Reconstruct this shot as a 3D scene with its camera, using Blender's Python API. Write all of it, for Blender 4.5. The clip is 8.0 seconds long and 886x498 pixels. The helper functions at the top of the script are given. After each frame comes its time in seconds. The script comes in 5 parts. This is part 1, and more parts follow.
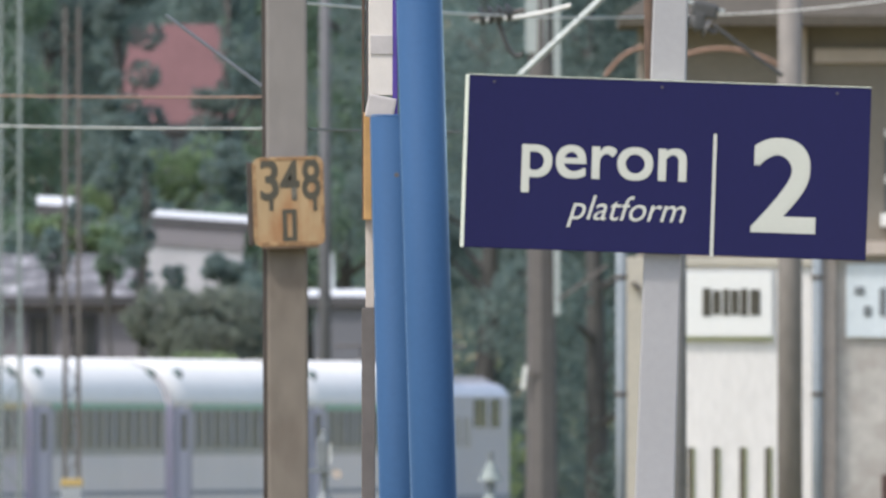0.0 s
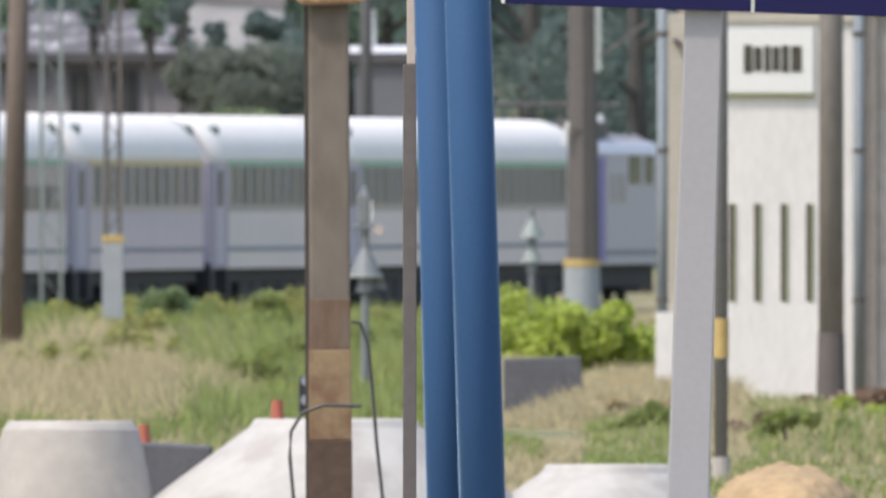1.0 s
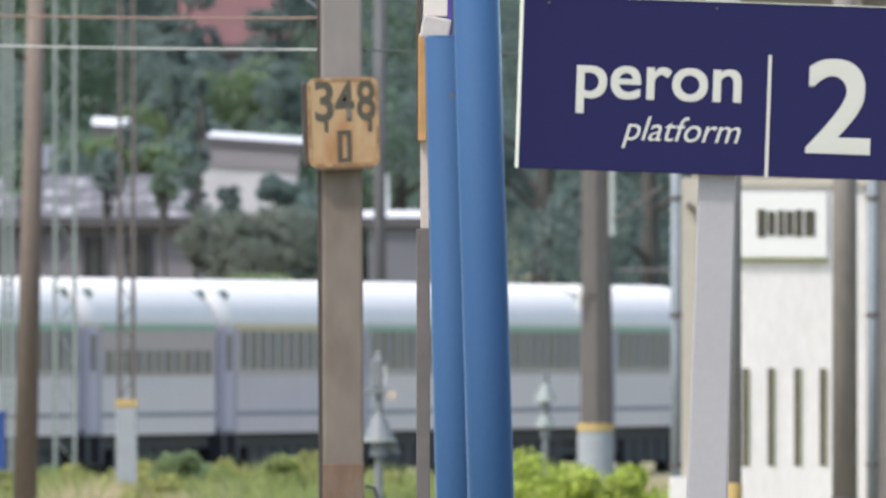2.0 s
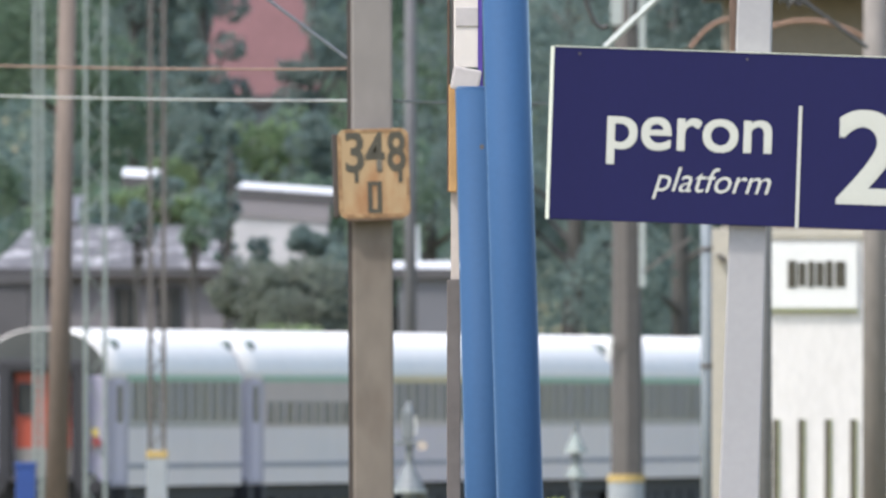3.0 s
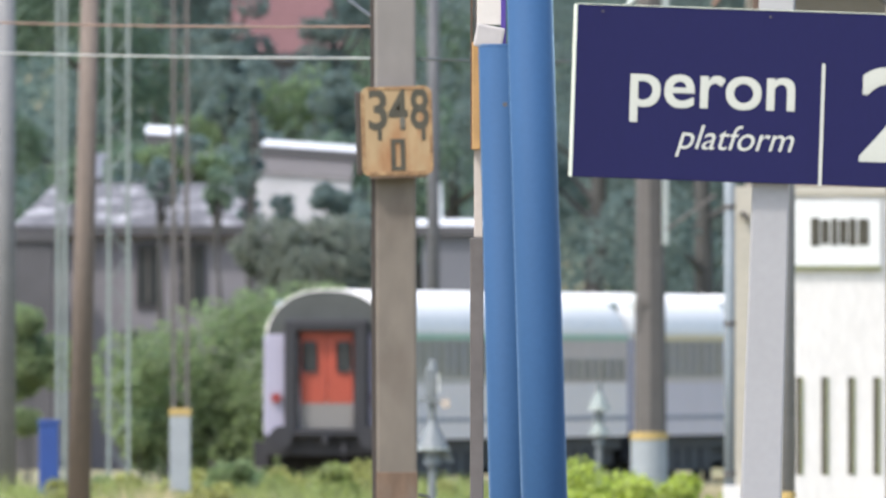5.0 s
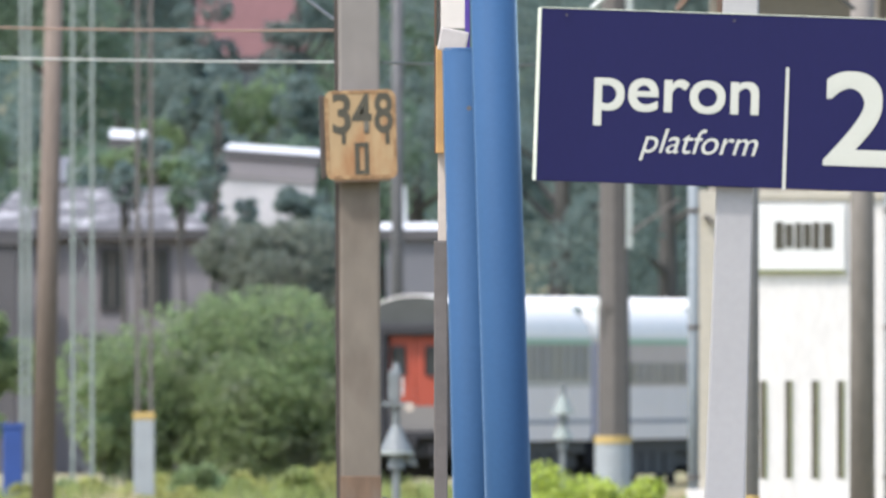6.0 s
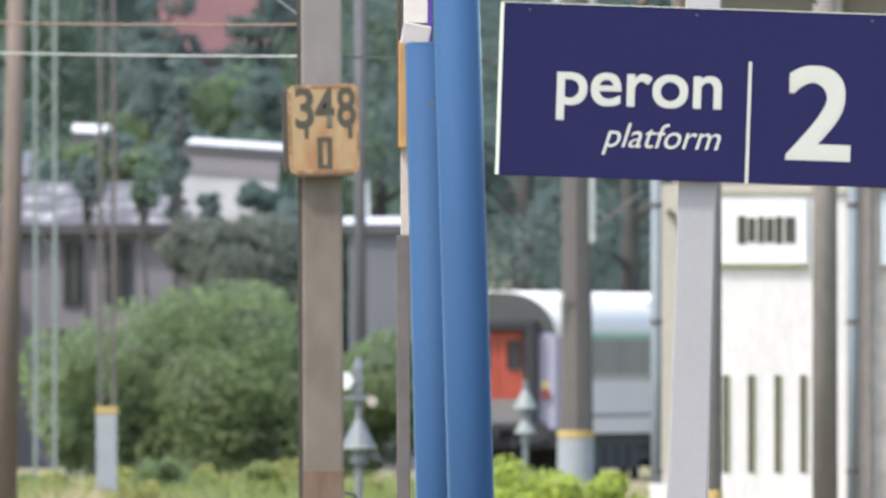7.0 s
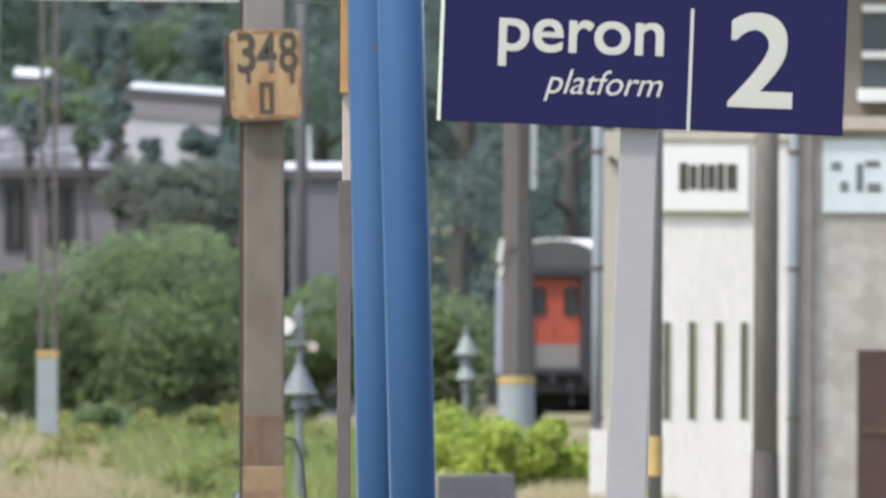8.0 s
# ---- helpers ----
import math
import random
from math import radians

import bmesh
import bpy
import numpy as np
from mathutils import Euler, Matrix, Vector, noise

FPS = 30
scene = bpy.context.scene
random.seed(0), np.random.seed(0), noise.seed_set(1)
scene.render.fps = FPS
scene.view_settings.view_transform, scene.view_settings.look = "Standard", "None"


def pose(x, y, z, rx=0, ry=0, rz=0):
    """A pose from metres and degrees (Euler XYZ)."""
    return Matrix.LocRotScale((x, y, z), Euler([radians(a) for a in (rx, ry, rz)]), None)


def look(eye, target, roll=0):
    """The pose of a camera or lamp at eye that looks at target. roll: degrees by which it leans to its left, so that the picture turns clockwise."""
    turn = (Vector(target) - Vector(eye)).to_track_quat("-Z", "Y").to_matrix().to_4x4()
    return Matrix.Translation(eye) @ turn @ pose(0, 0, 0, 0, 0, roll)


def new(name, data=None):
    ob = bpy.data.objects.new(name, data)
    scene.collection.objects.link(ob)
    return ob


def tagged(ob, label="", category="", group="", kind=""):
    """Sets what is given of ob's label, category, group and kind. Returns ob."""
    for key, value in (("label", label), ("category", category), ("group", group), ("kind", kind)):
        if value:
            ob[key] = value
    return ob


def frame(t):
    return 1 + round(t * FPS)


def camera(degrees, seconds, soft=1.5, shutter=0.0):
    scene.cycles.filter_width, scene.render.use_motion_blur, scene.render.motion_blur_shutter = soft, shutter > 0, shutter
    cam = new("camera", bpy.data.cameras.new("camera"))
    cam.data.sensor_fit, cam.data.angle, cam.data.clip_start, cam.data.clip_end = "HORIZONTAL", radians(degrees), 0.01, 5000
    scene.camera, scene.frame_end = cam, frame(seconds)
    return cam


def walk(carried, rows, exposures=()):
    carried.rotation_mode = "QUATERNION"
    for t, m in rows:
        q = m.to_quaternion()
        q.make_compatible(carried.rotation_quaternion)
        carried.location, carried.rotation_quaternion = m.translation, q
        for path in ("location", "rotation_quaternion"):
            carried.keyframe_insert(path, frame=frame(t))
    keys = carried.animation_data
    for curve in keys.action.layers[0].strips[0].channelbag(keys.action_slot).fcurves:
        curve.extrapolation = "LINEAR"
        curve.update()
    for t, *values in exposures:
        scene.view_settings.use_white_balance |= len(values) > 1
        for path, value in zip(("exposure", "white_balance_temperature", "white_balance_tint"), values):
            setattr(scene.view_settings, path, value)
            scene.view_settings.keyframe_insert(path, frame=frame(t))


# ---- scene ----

# The camera stands on the platform and pans a very long lens.
EYE = (0.0, 0.0, 2.6)
cam = camera(0.998, 8.0, soft=1.6)
cam.data.dof.use_dof, cam.data.dof.focus_distance, cam.data.dof.aperture_fstop = True, 202.0, 52.0

# seconds, then the aim on a plane 1000 m ahead (across, up) and the roll
AIM = (
    (0.0, -0.000, 6.144, 0.00), (0.1, -0.111, 5.456, 0.00), (0.2, -0.200, 4.811, 0.00),
    (0.3, -0.300, 4.333, 0.00), (0.4, -0.411, 3.878, 0.00), (0.5, -0.500, 3.222, 0.00),
    (0.6, -0.578, 2.644, 0.00), (0.7, -0.644, 1.767, 0.00), (0.8, -0.722, 1.300, 0.00),
    (0.9, -0.778, 1.200, 0.00), (1.0, -0.811, 1.356, 0.00), (1.1, -0.844, 1.467, 0.00),
    (1.2, -0.889, 1.856, 0.00), (1.3, -0.922, 2.311, 0.00), (1.4, -0.956, 2.744, 0.00),
    (1.5, -0.978, 3.333, 0.00), (1.6, -0.967, 3.622, 0.00), (1.7, -0.978, 3.800, 0.00),
    (1.8, -1.033, 4.089, 0.00), (1.9, -1.067, 4.422, 0.00), (2.0, -1.078, 4.589, 0.00),
    (2.1, -1.144, 4.667, 0.00), (2.2, -1.233, 4.722, 0.00), (3.3, -1.922, 5.744, 0.00),
    (3.4, -2.033, 5.700, 0.00), (3.5, -2.100, 5.556, 0.00), (3.6, -2.100, 5.378, 0.00),
    (3.7, -2.133, 5.211, 0.00), (3.8, -2.178, 5.167, 0.00), (3.9, -2.189, 5.167, 0.00),
    (4.0, -2.200, 5.278, 0.00), (4.1, -2.200, 5.311, 0.00), (4.2, -2.178, 5.356, 0.00),
    (4.3, -2.156, 5.356, 0.00), (4.4, -2.122, 5.422, 0.00), (4.5, -2.089, 5.500, 0.00),
    (4.6, -2.178, 5.178, 0.00), (4.7, -2.167, 4.978, 0.00), (5.8, -1.733, 4.622, 0.00),
    (5.9, -1.600, 4.644, 0.00), (6.0, -1.422, 4.833, 0.00), (6.1, -1.267, 4.956, 0.00),
    (6.2, -1.178, 5.044, 0.00), (6.3, -1.056, 5.178, 0.00), (6.4, -0.989, 5.289, 0.00),
    (6.5, -0.900, 5.467, 0.00), (6.6, -0.833, 5.544, 0.00), (6.7, -0.856, 5.456, 0.00),
    (6.8, -0.867, 5.200, 0.00), (6.9, -0.767, 4.878, 0.00), (7.0, -0.689, 4.722, 0.00),
    (7.1, -0.611, 4.600, 0.00), (7.2, -0.456, 4.522, 0.00), (7.3, -0.311, 4.467, 0.00),
    (7.4, -0.100, 4.500, 0.00), (7.5, 0.089, 4.567, 0.00), (7.6, 0.244, 4.656, 0.00),
    (7.7, 0.300, 4.156, 0.00), (7.8, 0.367, 3.900, 0.10), (7.9, 0.411, 3.444, 0.20),
    (8.0, 0.467, 3.656, 0.25),
)
walk(cam, [(t, look(EYE, (x, 1000.0, z), roll)) for t, x, z, roll in AIM],
     [(0.0, 0.84, 6400, 9.5), (0.5, 0.93, 6500, 10.0), (1.0, 0.76, 6550, 11.0), (1.5, 0.85, 6450, 10.0), (2.0, 0.96, 6400, 10.0), (3.5, 1.11, 6350, 9.5), (6.5, 1.22, 6350, 9.5), (7.0, 1.19, 6350, 9.5), (7.5, 1.02, 6350, 9.5), (8.0, 0.94, 6350, 9.5)])

# ---- light ----
SUN_TURN, SUN_UP = radians(232), radians(56)
world = bpy.data.worlds.new("sky")
scene.world = world
world.use_nodes = True
sky = world.node_tree.nodes.new("ShaderNodeTexSky")
sky.sky_type, sky.sun_disc = "NISHITA", False
sky.sun_elevation, sky.sun_rotation = SUN_UP, SUN_TURN
sky.dust_density, sky.air_density = 3.0, 1.2
back = world.node_tree.nodes["Background"]
back.inputs["Strength"].default_value = 0.15
world.node_tree.links.new(sky.outputs[0], back.inputs[0])
sun = new("sun", bpy.data.lights.new("sun", "SUN"))
sun.data.energy, sun.data.angle, sun.data.color = 1.7, radians(5.0), (1.0, 0.96, 0.9)
to_sun = Vector((math.sin(SUN_TURN) * math.cos(SUN_UP), math.cos(SUN_TURN) * math.cos(SUN_UP), math.sin(SUN_UP)))
sun.matrix_world = look(to_sun * 50, (0, 0, 0))


# ---- materials ----
def material(name, base, rough=0.7, metal=0.0, vary=0.18, coarse=1.2, fine=18.0, bump=0.15, island=0.0, each=0.0, stain=None, stain_at=0.6, coat=0.0, stretch=(1, 1, 1), through_light=0.0, shine=0.5):
    """A surface with a base colour that varies at a coarse and a fine scale, and fine relief."""
    m = bpy.data.materials.new(name)
    m.use_nodes = True
    nodes, links = m.node_tree.nodes, m.node_tree.links
    bsdf = nodes["Principled BSDF"]
    bsdf.inputs["Roughness"].default_value, bsdf.inputs["Metallic"].default_value = rough, metal
    bsdf.inputs["Specular IOR Level"].default_value = shine
    bsdf.inputs["Coat Weight"].default_value = coat
    where = nodes.new("ShaderNodeTexCoord")
    mapping = nodes.new("ShaderNodeMapping")
    mapping.inputs["Scale"].default_value = stretch
    links.new(where.outputs["Object"], mapping.inputs["Vector"])
    large, small = nodes.new("ShaderNodeTexNoise"), nodes.new("ShaderNodeTexNoise")
    large.inputs["Scale"].default_value, small.inputs["Scale"].default_value = coarse, fine
    large.inputs["Detail"].default_value = 5
    for tex in (large, small):
        links.new(mapping.outputs[0], tex.inputs["Vector"])
    total = nodes.new("ShaderNodeMath")
    total.operation = "ADD"
    links.new(large.outputs[0], total.inputs[0])
    links.new(small.outputs[0], total.inputs[1])
    value = nodes.new("ShaderNodeMapRange")
    value.inputs["From Min"].default_value, value.inputs["From Max"].default_value = 0.6, 1.4
    value.inputs["To Min"].default_value, value.inputs["To Max"].default_value = 1 - vary, 1 + vary
    links.new(total.outputs[0], value.inputs["Value"])
    factor = value.outputs[0]
    for amount, node_type, output in ((island, "ShaderNodeNewGeometry", "Random Per Island"), (each, "ShaderNodeObjectInfo", "Random")):
        if amount:
            source, spread, product = nodes.new(node_type), nodes.new("ShaderNodeMapRange"), nodes.new("ShaderNodeMath")
            spread.inputs["To Min"].default_value, spread.inputs["To Max"].default_value = 1 - amount, 1 + amount
            product.operation = "MULTIPLY"
            links.new(source.outputs[output], spread.inputs["Value"])
            links.new(factor, product.inputs[0])
            links.new(spread.outputs[0], product.inputs[1])
            factor = product.outputs[0]
    colour = nodes.new("ShaderNodeVectorMath")
    colour.operation = "SCALE"
    colour.inputs[0].default_value = base
    links.new(factor, colour.inputs["Scale"])
    out = colour.outputs[0]
    if stain:
        patch, edge, mix = nodes.new("ShaderNodeTexNoise"), nodes.new("ShaderNodeMapRange"), nodes.new("ShaderNodeMix")
        patch.inputs["Scale"].default_value, patch.inputs["Detail"].default_value = coarse * 1.7, 6
        links.new(mapping.outputs[0], patch.inputs["Vector"])
        edge.inputs["From Min"].default_value, edge.inputs["From Max"].default_value = stain_at - 0.08, stain_at + 0.1
        links.new(patch.outputs[0], edge.inputs["Value"])
        mix.data_type = "RGBA"
        links.new(edge.outputs[0], mix.inputs["Factor"])
        links.new(out, mix.inputs["A"])
        mix.inputs["B"].default_value = (*stain, 1)
        out = mix.outputs["Result"]
    links.new(out, bsdf.inputs["Base Color"])
    if through_light:
        # Pale sheen lays a haze-like veil over leaves and blades.
        bsdf.inputs["Sheen Weight"].default_value, bsdf.inputs["Sheen Roughness"].default_value = 0.45, 0.6
        glow, blend = nodes.new("ShaderNodeBsdfTranslucent"), nodes.new("ShaderNodeMixShader")
        links.new(out, glow.inputs["Color"])
        blend.inputs[0].default_value = through_light
        links.new(bsdf.outputs[0], blend.inputs[1])
        links.new(glow.outputs[0], blend.inputs[2])
        links.new(blend.outputs[0], nodes["Material Output"].inputs["Surface"])
    if bump:
        relief = nodes.new("ShaderNodeBump")
        relief.inputs["Strength"].default_value, relief.inputs["Distance"].default_value = bump, 0.02
        links.new(small.outputs[0], relief.inputs["Height"])
        links.new(relief.outputs[0], bsdf.inputs["Normal"])
    return m


BLUE = material("blue_paint", (0.0275, 0.073, 0.161), 0.72, shine=0.2, coat=0.0, vary=0.07, coarse=2.0, fine=60, bump=0.02)
for key, value in (("Sheen Weight", 0.7), ("Sheen Roughness", 0.28), ("Sheen Tint", (0.55, 0.78, 1.0, 1))):
    BLUE.node_tree.nodes["Principled BSDF"].inputs[key].default_value = value  # pale blue sheen stands in for the bright sunlit rims of the posts
NAVY = material("navy_sign_film", (0.0092, 0.0086, 0.056), 0.55, shine=0.22, vary=0.06, coarse=3, fine=80, bump=0.02, stretch=(1, 1, 0.3))
CREAM_FILM = material("cream_letter_film", (0.47, 0.47, 0.41), 0.6, vary=0.03, fine=90, bump=0.02)
RIM = material("sunlit_pale_sign_rim", (0.66, 0.68, 0.56), 0.5, vary=0.05, bump=0.03)
POST_GREY = material("light_grey_post_paint", (0.318, 0.308, 0.308), 0.6, vary=0.05, coarse=3, fine=40, bump=0.05)
CONCRETE = material("mast_concrete", (0.155, 0.132, 0.11), 0.9, vary=0.16, coarse=1.6, fine=9, bump=0.3, stain=(0.115, 0.092, 0.075), stain_at=0.62, stretch=(1, 1, 0.5))
CONCRETE_GREY = material("grey_mast_concrete", (0.192, 0.176, 0.166), 0.9, vary=0.12, coarse=1.6, fine=9, bump=0.3, stretch=(1, 1, 0.5))
RUST = material("rusty_steel", (0.135, 0.088, 0.06), 0.9, vary=0.3, coarse=3, fine=14, bump=0.12, stretch=(1, 1, 0.4), stain=(0.155, 0.125, 0.1), stain_at=0.6)
TAN_PAINT = material("tan_worn_paint", (0.24, 0.17, 0.10), 0.9, vary=0.2, coarse=3, fine=14, bump=0.1, stain=(0.17, 0.10, 0.06), stain_at=0.55)
DARK_RUST = material("dark_brown_steel", (0.085, 0.055, 0.04), 0.9, vary=0.3, coarse=3, fine=14, bump=0.1)
PLATE = material("weathered_yellow_plate", (0.34, 0.235, 0.125), 0.65, vary=0.16, coarse=3, fine=12, stretch=(1, 1, 0.35), bump=0.1, stain=(0.24, 0.10, 0.035), stain_at=0.57)
PLATE_RUST = material("rust_brown_plate_edge", (0.22, 0.125, 0.06), 0.8, vary=0.35, coarse=9, fine=40, bump=0.15, stain=(0.34, 0.22, 0.11), stain_at=0.55)
PLATE_SIDE = material("dark_plate_side", (0.05, 0.04, 0.035), 0.7)
INK = material("faded_black_paint", (0.055, 0.05, 0.035), 0.7, vary=0.3, coarse=12, fine=80)
ORANGE = material("orange_plate_edge", (0.36, 0.205, 0.075), 0.6, vary=0.2, coarse=6)
POLE_STEEL = material("weathered_brown_grey_pole", (0.19, 0.172, 0.158), 0.85, vary=0.2, coarse=2, fine=10, bump=0.15, stretch=(1, 1, 0.4))
FAR_STEEL = material("dark_grey_pole_steel", (0.105, 0.105, 0.112), 0.85, vary=0.2, coarse=2, bump=0.1)
GREY_STEEL = material("dull_grey_steel", (0.165, 0.165, 0.17), 0.75, vary=0.15, coarse=3)
BROWN_STEEL = material("brown_grey_steel", (0.102, 0.088, 0.082), 0.75, vary=0.15, coarse=3)
BANNER = material("cream_sheet", (0.54, 0.495, 0.455), 0.6, vary=0.05, coarse=3)
BANNER_EDGE = material("grey_sheet_hem", (0.38, 0.35, 0.34), 0.6, vary=0.1, coarse=3)
PURPLE = material("violet_seam", (0.06, 0.03, 0.22), 0.5)
ROOF_WHITE = material("pale_coach_roof", (0.74, 0.715, 0.685), 0.8, vary=0.05, coarse=0.7, fine=8, bump=0.05, stretch=(1, 0.4, 1))
COACH = material("lilac_grey_coach_paint", (0.66, 0.615, 0.68), 0.4, vary=0.06, coarse=0.5, fine=9, bump=0.04, coat=0.2)
COACH_LILAC = material("faded_lilac_coach_paint", (0.52, 0.475, 0.60), 0.4, vary=0.08, coarse=0.5, fine=9, bump=0.04, coat=0.2)
COACH_BAND = material("dark_grey_window_band", (0.335, 0.325, 0.345), 0.5, vary=0.1, coarse=0.6, fine=9, bump=0.04, coat=0.2)
COACH_WARM = material("faded_rose_band", (0.41, 0.36, 0.365), 0.5, vary=0.1, coarse=0.6, bump=0.04)
ROSE_BAND = material("rose_grey_band", (0.40, 0.335, 0.335), 0.5, vary=0.08, coarse=0.6, bump=0.04)
COACH_DOOR = material("violet_grey_door_paint", (0.40, 0.38, 0.50), 0.4, vary=0.06, bump=0.03)
GREEN_LINE = material("green_class_line", (0.25, 0.42, 0.32), 0.6, vary=0.1)
YELLOW_LINE = material("yellow_class_line", (0.56, 0.46, 0.27), 0.6, vary=0.1)
STRIPE = material("slate_blue_stripe", (0.16, 0.18, 0.26), 0.5, vary=0.1)
# Dark running gear, with the shadow beneath the train in its near-black.
UNDER = material("shadow_dark_underframe", (0.022, 0.022, 0.027), 0.8, vary=0.3, coarse=2)
END_GREY = material("dusty_dark_roof_end", (0.062, 0.066, 0.064), 0.8, vary=0.2, coarse=2)
ROOF_END_PALE = material("pale_grey_roof_end", (0.42, 0.41, 0.43), 0.8, vary=0.12, coarse=2)
RUBBER = material("black_rubber", (0.02, 0.02, 0.025), 0.7)
RED_DOOR = material("orange_red_door", (0.30, 0.050, 0.027), 0.5, vary=0.1, coarse=3, bump=0.03)
KICK = material("grey_kick_plate", (0.17, 0.16, 0.155), 0.5, vary=0.1)
CURTAIN = material("pale_curtain", (0.21, 0.21, 0.225), 0.8, vary=0.2, coarse=6, fine=30)
VENT = material("grey_green_vent", (0.10, 0.135, 0.13), 0.6, vary=0.15)
LOCO = material("loco_grey_blue_paint", (0.42, 0.42, 0.50), 0.4, vary=0.06, coarse=0.7, bump=0.04)
LOCO_ROOF = material("dusty_grey_loco_roof", (0.24, 0.235, 0.25), 0.85, vary=0.25, coarse=1.2, fine=8, bump=0.1)
LOCO_BLUE = material("loco_violet_blue_paint", (0.10, 0.09, 0.42), 0.4, vary=0.06)
LAMP_RED = material("red_lamp_lens", (0.22, 0.03, 0.03), 0.4)
LABEL_YELLOW = material("yellow_label", (0.7, 0.55, 0.15), 0.5)
STEEL_LIGHT = material("pale_galvanised_steel", (0.36, 0.39, 0.38), 0.55, 0.2, vary=0.2, coarse=2, bump=0.1)
STEEL_DARK = material("dark_weathered_steel", (0.10, 0.09, 0.085), 0.75, vary=0.2, coarse=2, bump=0.15)
FOOT_GREY = material("blue_grey_foundation", (0.27, 0.29, 0.31), 0.85, vary=0.15, coarse=3, bump=0.25)
FOOT_YELLOW = material("ochre_band_paint", (0.42, 0.30, 0.11), 0.7, vary=0.15, coarse=5)
STEEL_PALE = material("pale_green_grey_steel", (0.20, 0.23, 0.22), 0.6, 0.1, vary=0.25, coarse=2, bump=0.1)
STEEL_MID = material("grey_blue_galvanised_steel", (0.155, 0.17, 0.18), 0.6, 0.1, vary=0.2, coarse=2, bump=0.1)
WOOD_POLE = material("weathered_pole_wood", (0.145, 0.115, 0.098), 0.9, vary=0.25, coarse=3, fine=30, bump=0.3, stretch=(1, 1, 0.15))
WIRE_PALE = material("pale_bare_wire", (0.5, 0.5, 0.48), 0.5, 0.2, vary=0.2)
WIRE_RUST = material("rust_brown_wire", (0.22, 0.13, 0.09), 0.7, vary=0.2)
WIRE_DARK = material("dark_cable", (0.05, 0.05, 0.05), 0.6)
WHITE_WALL = material("white_render", (0.645, 0.625, 0.605), 0.85, vary=0.09, coarse=1.4, fine=16, bump=0.15, stretch=(1, 1, 0.35))
GREY_WALL = material("grey_cement_render", (0.40, 0.38, 0.355), 0.9, vary=0.2, coarse=1.6, fine=6, bump=0.15, stain=(0.33, 0.305, 0.28), stain_at=0.54)
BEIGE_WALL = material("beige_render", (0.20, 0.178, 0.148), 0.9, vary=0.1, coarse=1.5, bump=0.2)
CREAM_TRIM = material("cream_render_trim", (0.43, 0.40, 0.34), 0.85, vary=0.1, coarse=3)
PINK_TRIM = material("rose_beige_trim", (0.42, 0.36, 0.315), 0.85, vary=0.1, coarse=3)
PIPE = material("blue_grey_zinc_pipe", (0.175, 0.20, 0.22), 0.7, 0.0, vary=0.12, coarse=3)
SLOT = material("dark_slot_steel", (0.09, 0.08, 0.06), 0.7, vary=0.2, coarse=6)
SIGN_WHITE = material("white_name_board", (0.68, 0.68, 0.66), 0.5, vary=0.04)
PALE_BLUE = material("pale_blue_board", (0.55, 0.60, 0.63), 0.5, vary=0.06, coarse=4)
BROWN_DOOR = material("dark_brown_door_paint", (0.062, 0.032, 0.028), 0.6, vary=0.2, coarse=3)
ROOF_BROWN = material("brown_roof_tiles", (0.075, 0.064, 0.05), 0.9, vary=0.2, coarse=4, bump=0.3)
# Red greyed in its base colour for the haze in the distance.
RED_TILES = material("hazed_red_roof_tiles", (0.130, 0.064, 0.066), 0.9, vary=0.15, coarse=0.8, fine=6, bump=0.3)
SHEET_WHITE = material("white_sheet_roof", (0.62, 0.62, 0.63), 0.6, vary=0.12, coarse=1)
HOUSE_GREY = material("grey_house_render", (0.21, 0.195, 0.21), 0.9, vary=0.12, coarse=0.6, bump=0.15)
HOUSE_SLATE = material("slate_blue_render", (0.13, 0.132, 0.15), 0.9, vary=0.1, coarse=0.6)
HOUSE_WHITE = material("whitewashed_wall", (0.42, 0.41, 0.43), 0.9, vary=0.22, coarse=0.7)
PATCHY_ROOF = material("patchy_pale_sheet_roof", (0.108, 0.104, 0.112), 0.85, vary=0.4, coarse=0.9, fine=5, bump=0.1, stain=(0.38, 0.37, 0.39), stain_at=0.6, stretch=(0.9, 0.7, 2.0))
# Dark enough to hold the eaves shadow; window openings use it too.
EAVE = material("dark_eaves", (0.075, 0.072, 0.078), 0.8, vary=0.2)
BLOCKS = material("pale_precast_concrete", (0.37, 0.345, 0.32), 0.85, vary=0.10, coarse=1.5, fine=7, bump=0.06, stain=(0.45, 0.42, 0.39), stain_at=0.64)
WHITE_BLOCKS = material("white_precast_concrete", (0.42, 0.405, 0.385), 0.85, vary=0.10, coarse=1.5, fine=7, bump=0.06, stain=(0.34, 0.32, 0.30), stain_at=0.55)
SLAB_DARK = material("dark_grey_concrete", (0.10, 0.10, 0.112), 0.9, vary=0.2, coarse=3, bump=0.3)
SOIL = material("sandy_soil", (0.36, 0.255, 0.14), 0.95, vary=0.3, coarse=2.5, fine=14, bump=0.6)
BALLAST = material("grey_brown_ballast", (0.27, 0.20, 0.165), 0.95, vary=0.35, coarse=3, fine=22, bump=0.6)
RAIL = material("rail_steel", (0.17, 0.12, 0.10), 0.5, 0.6, vary=0.2)
PAVING = material("platform_paving", (0.33, 0.32, 0.31), 0.9, vary=0.12, coarse=0.8, fine=12, bump=0.2)
GROUND = material("dry_meadow_ground", (0.24, 0.20, 0.11), 0.95, vary=0.35, coarse=0.12, fine=3, bump=0.4, stain=(0.10, 0.13, 0.04), stain_at=0.55)
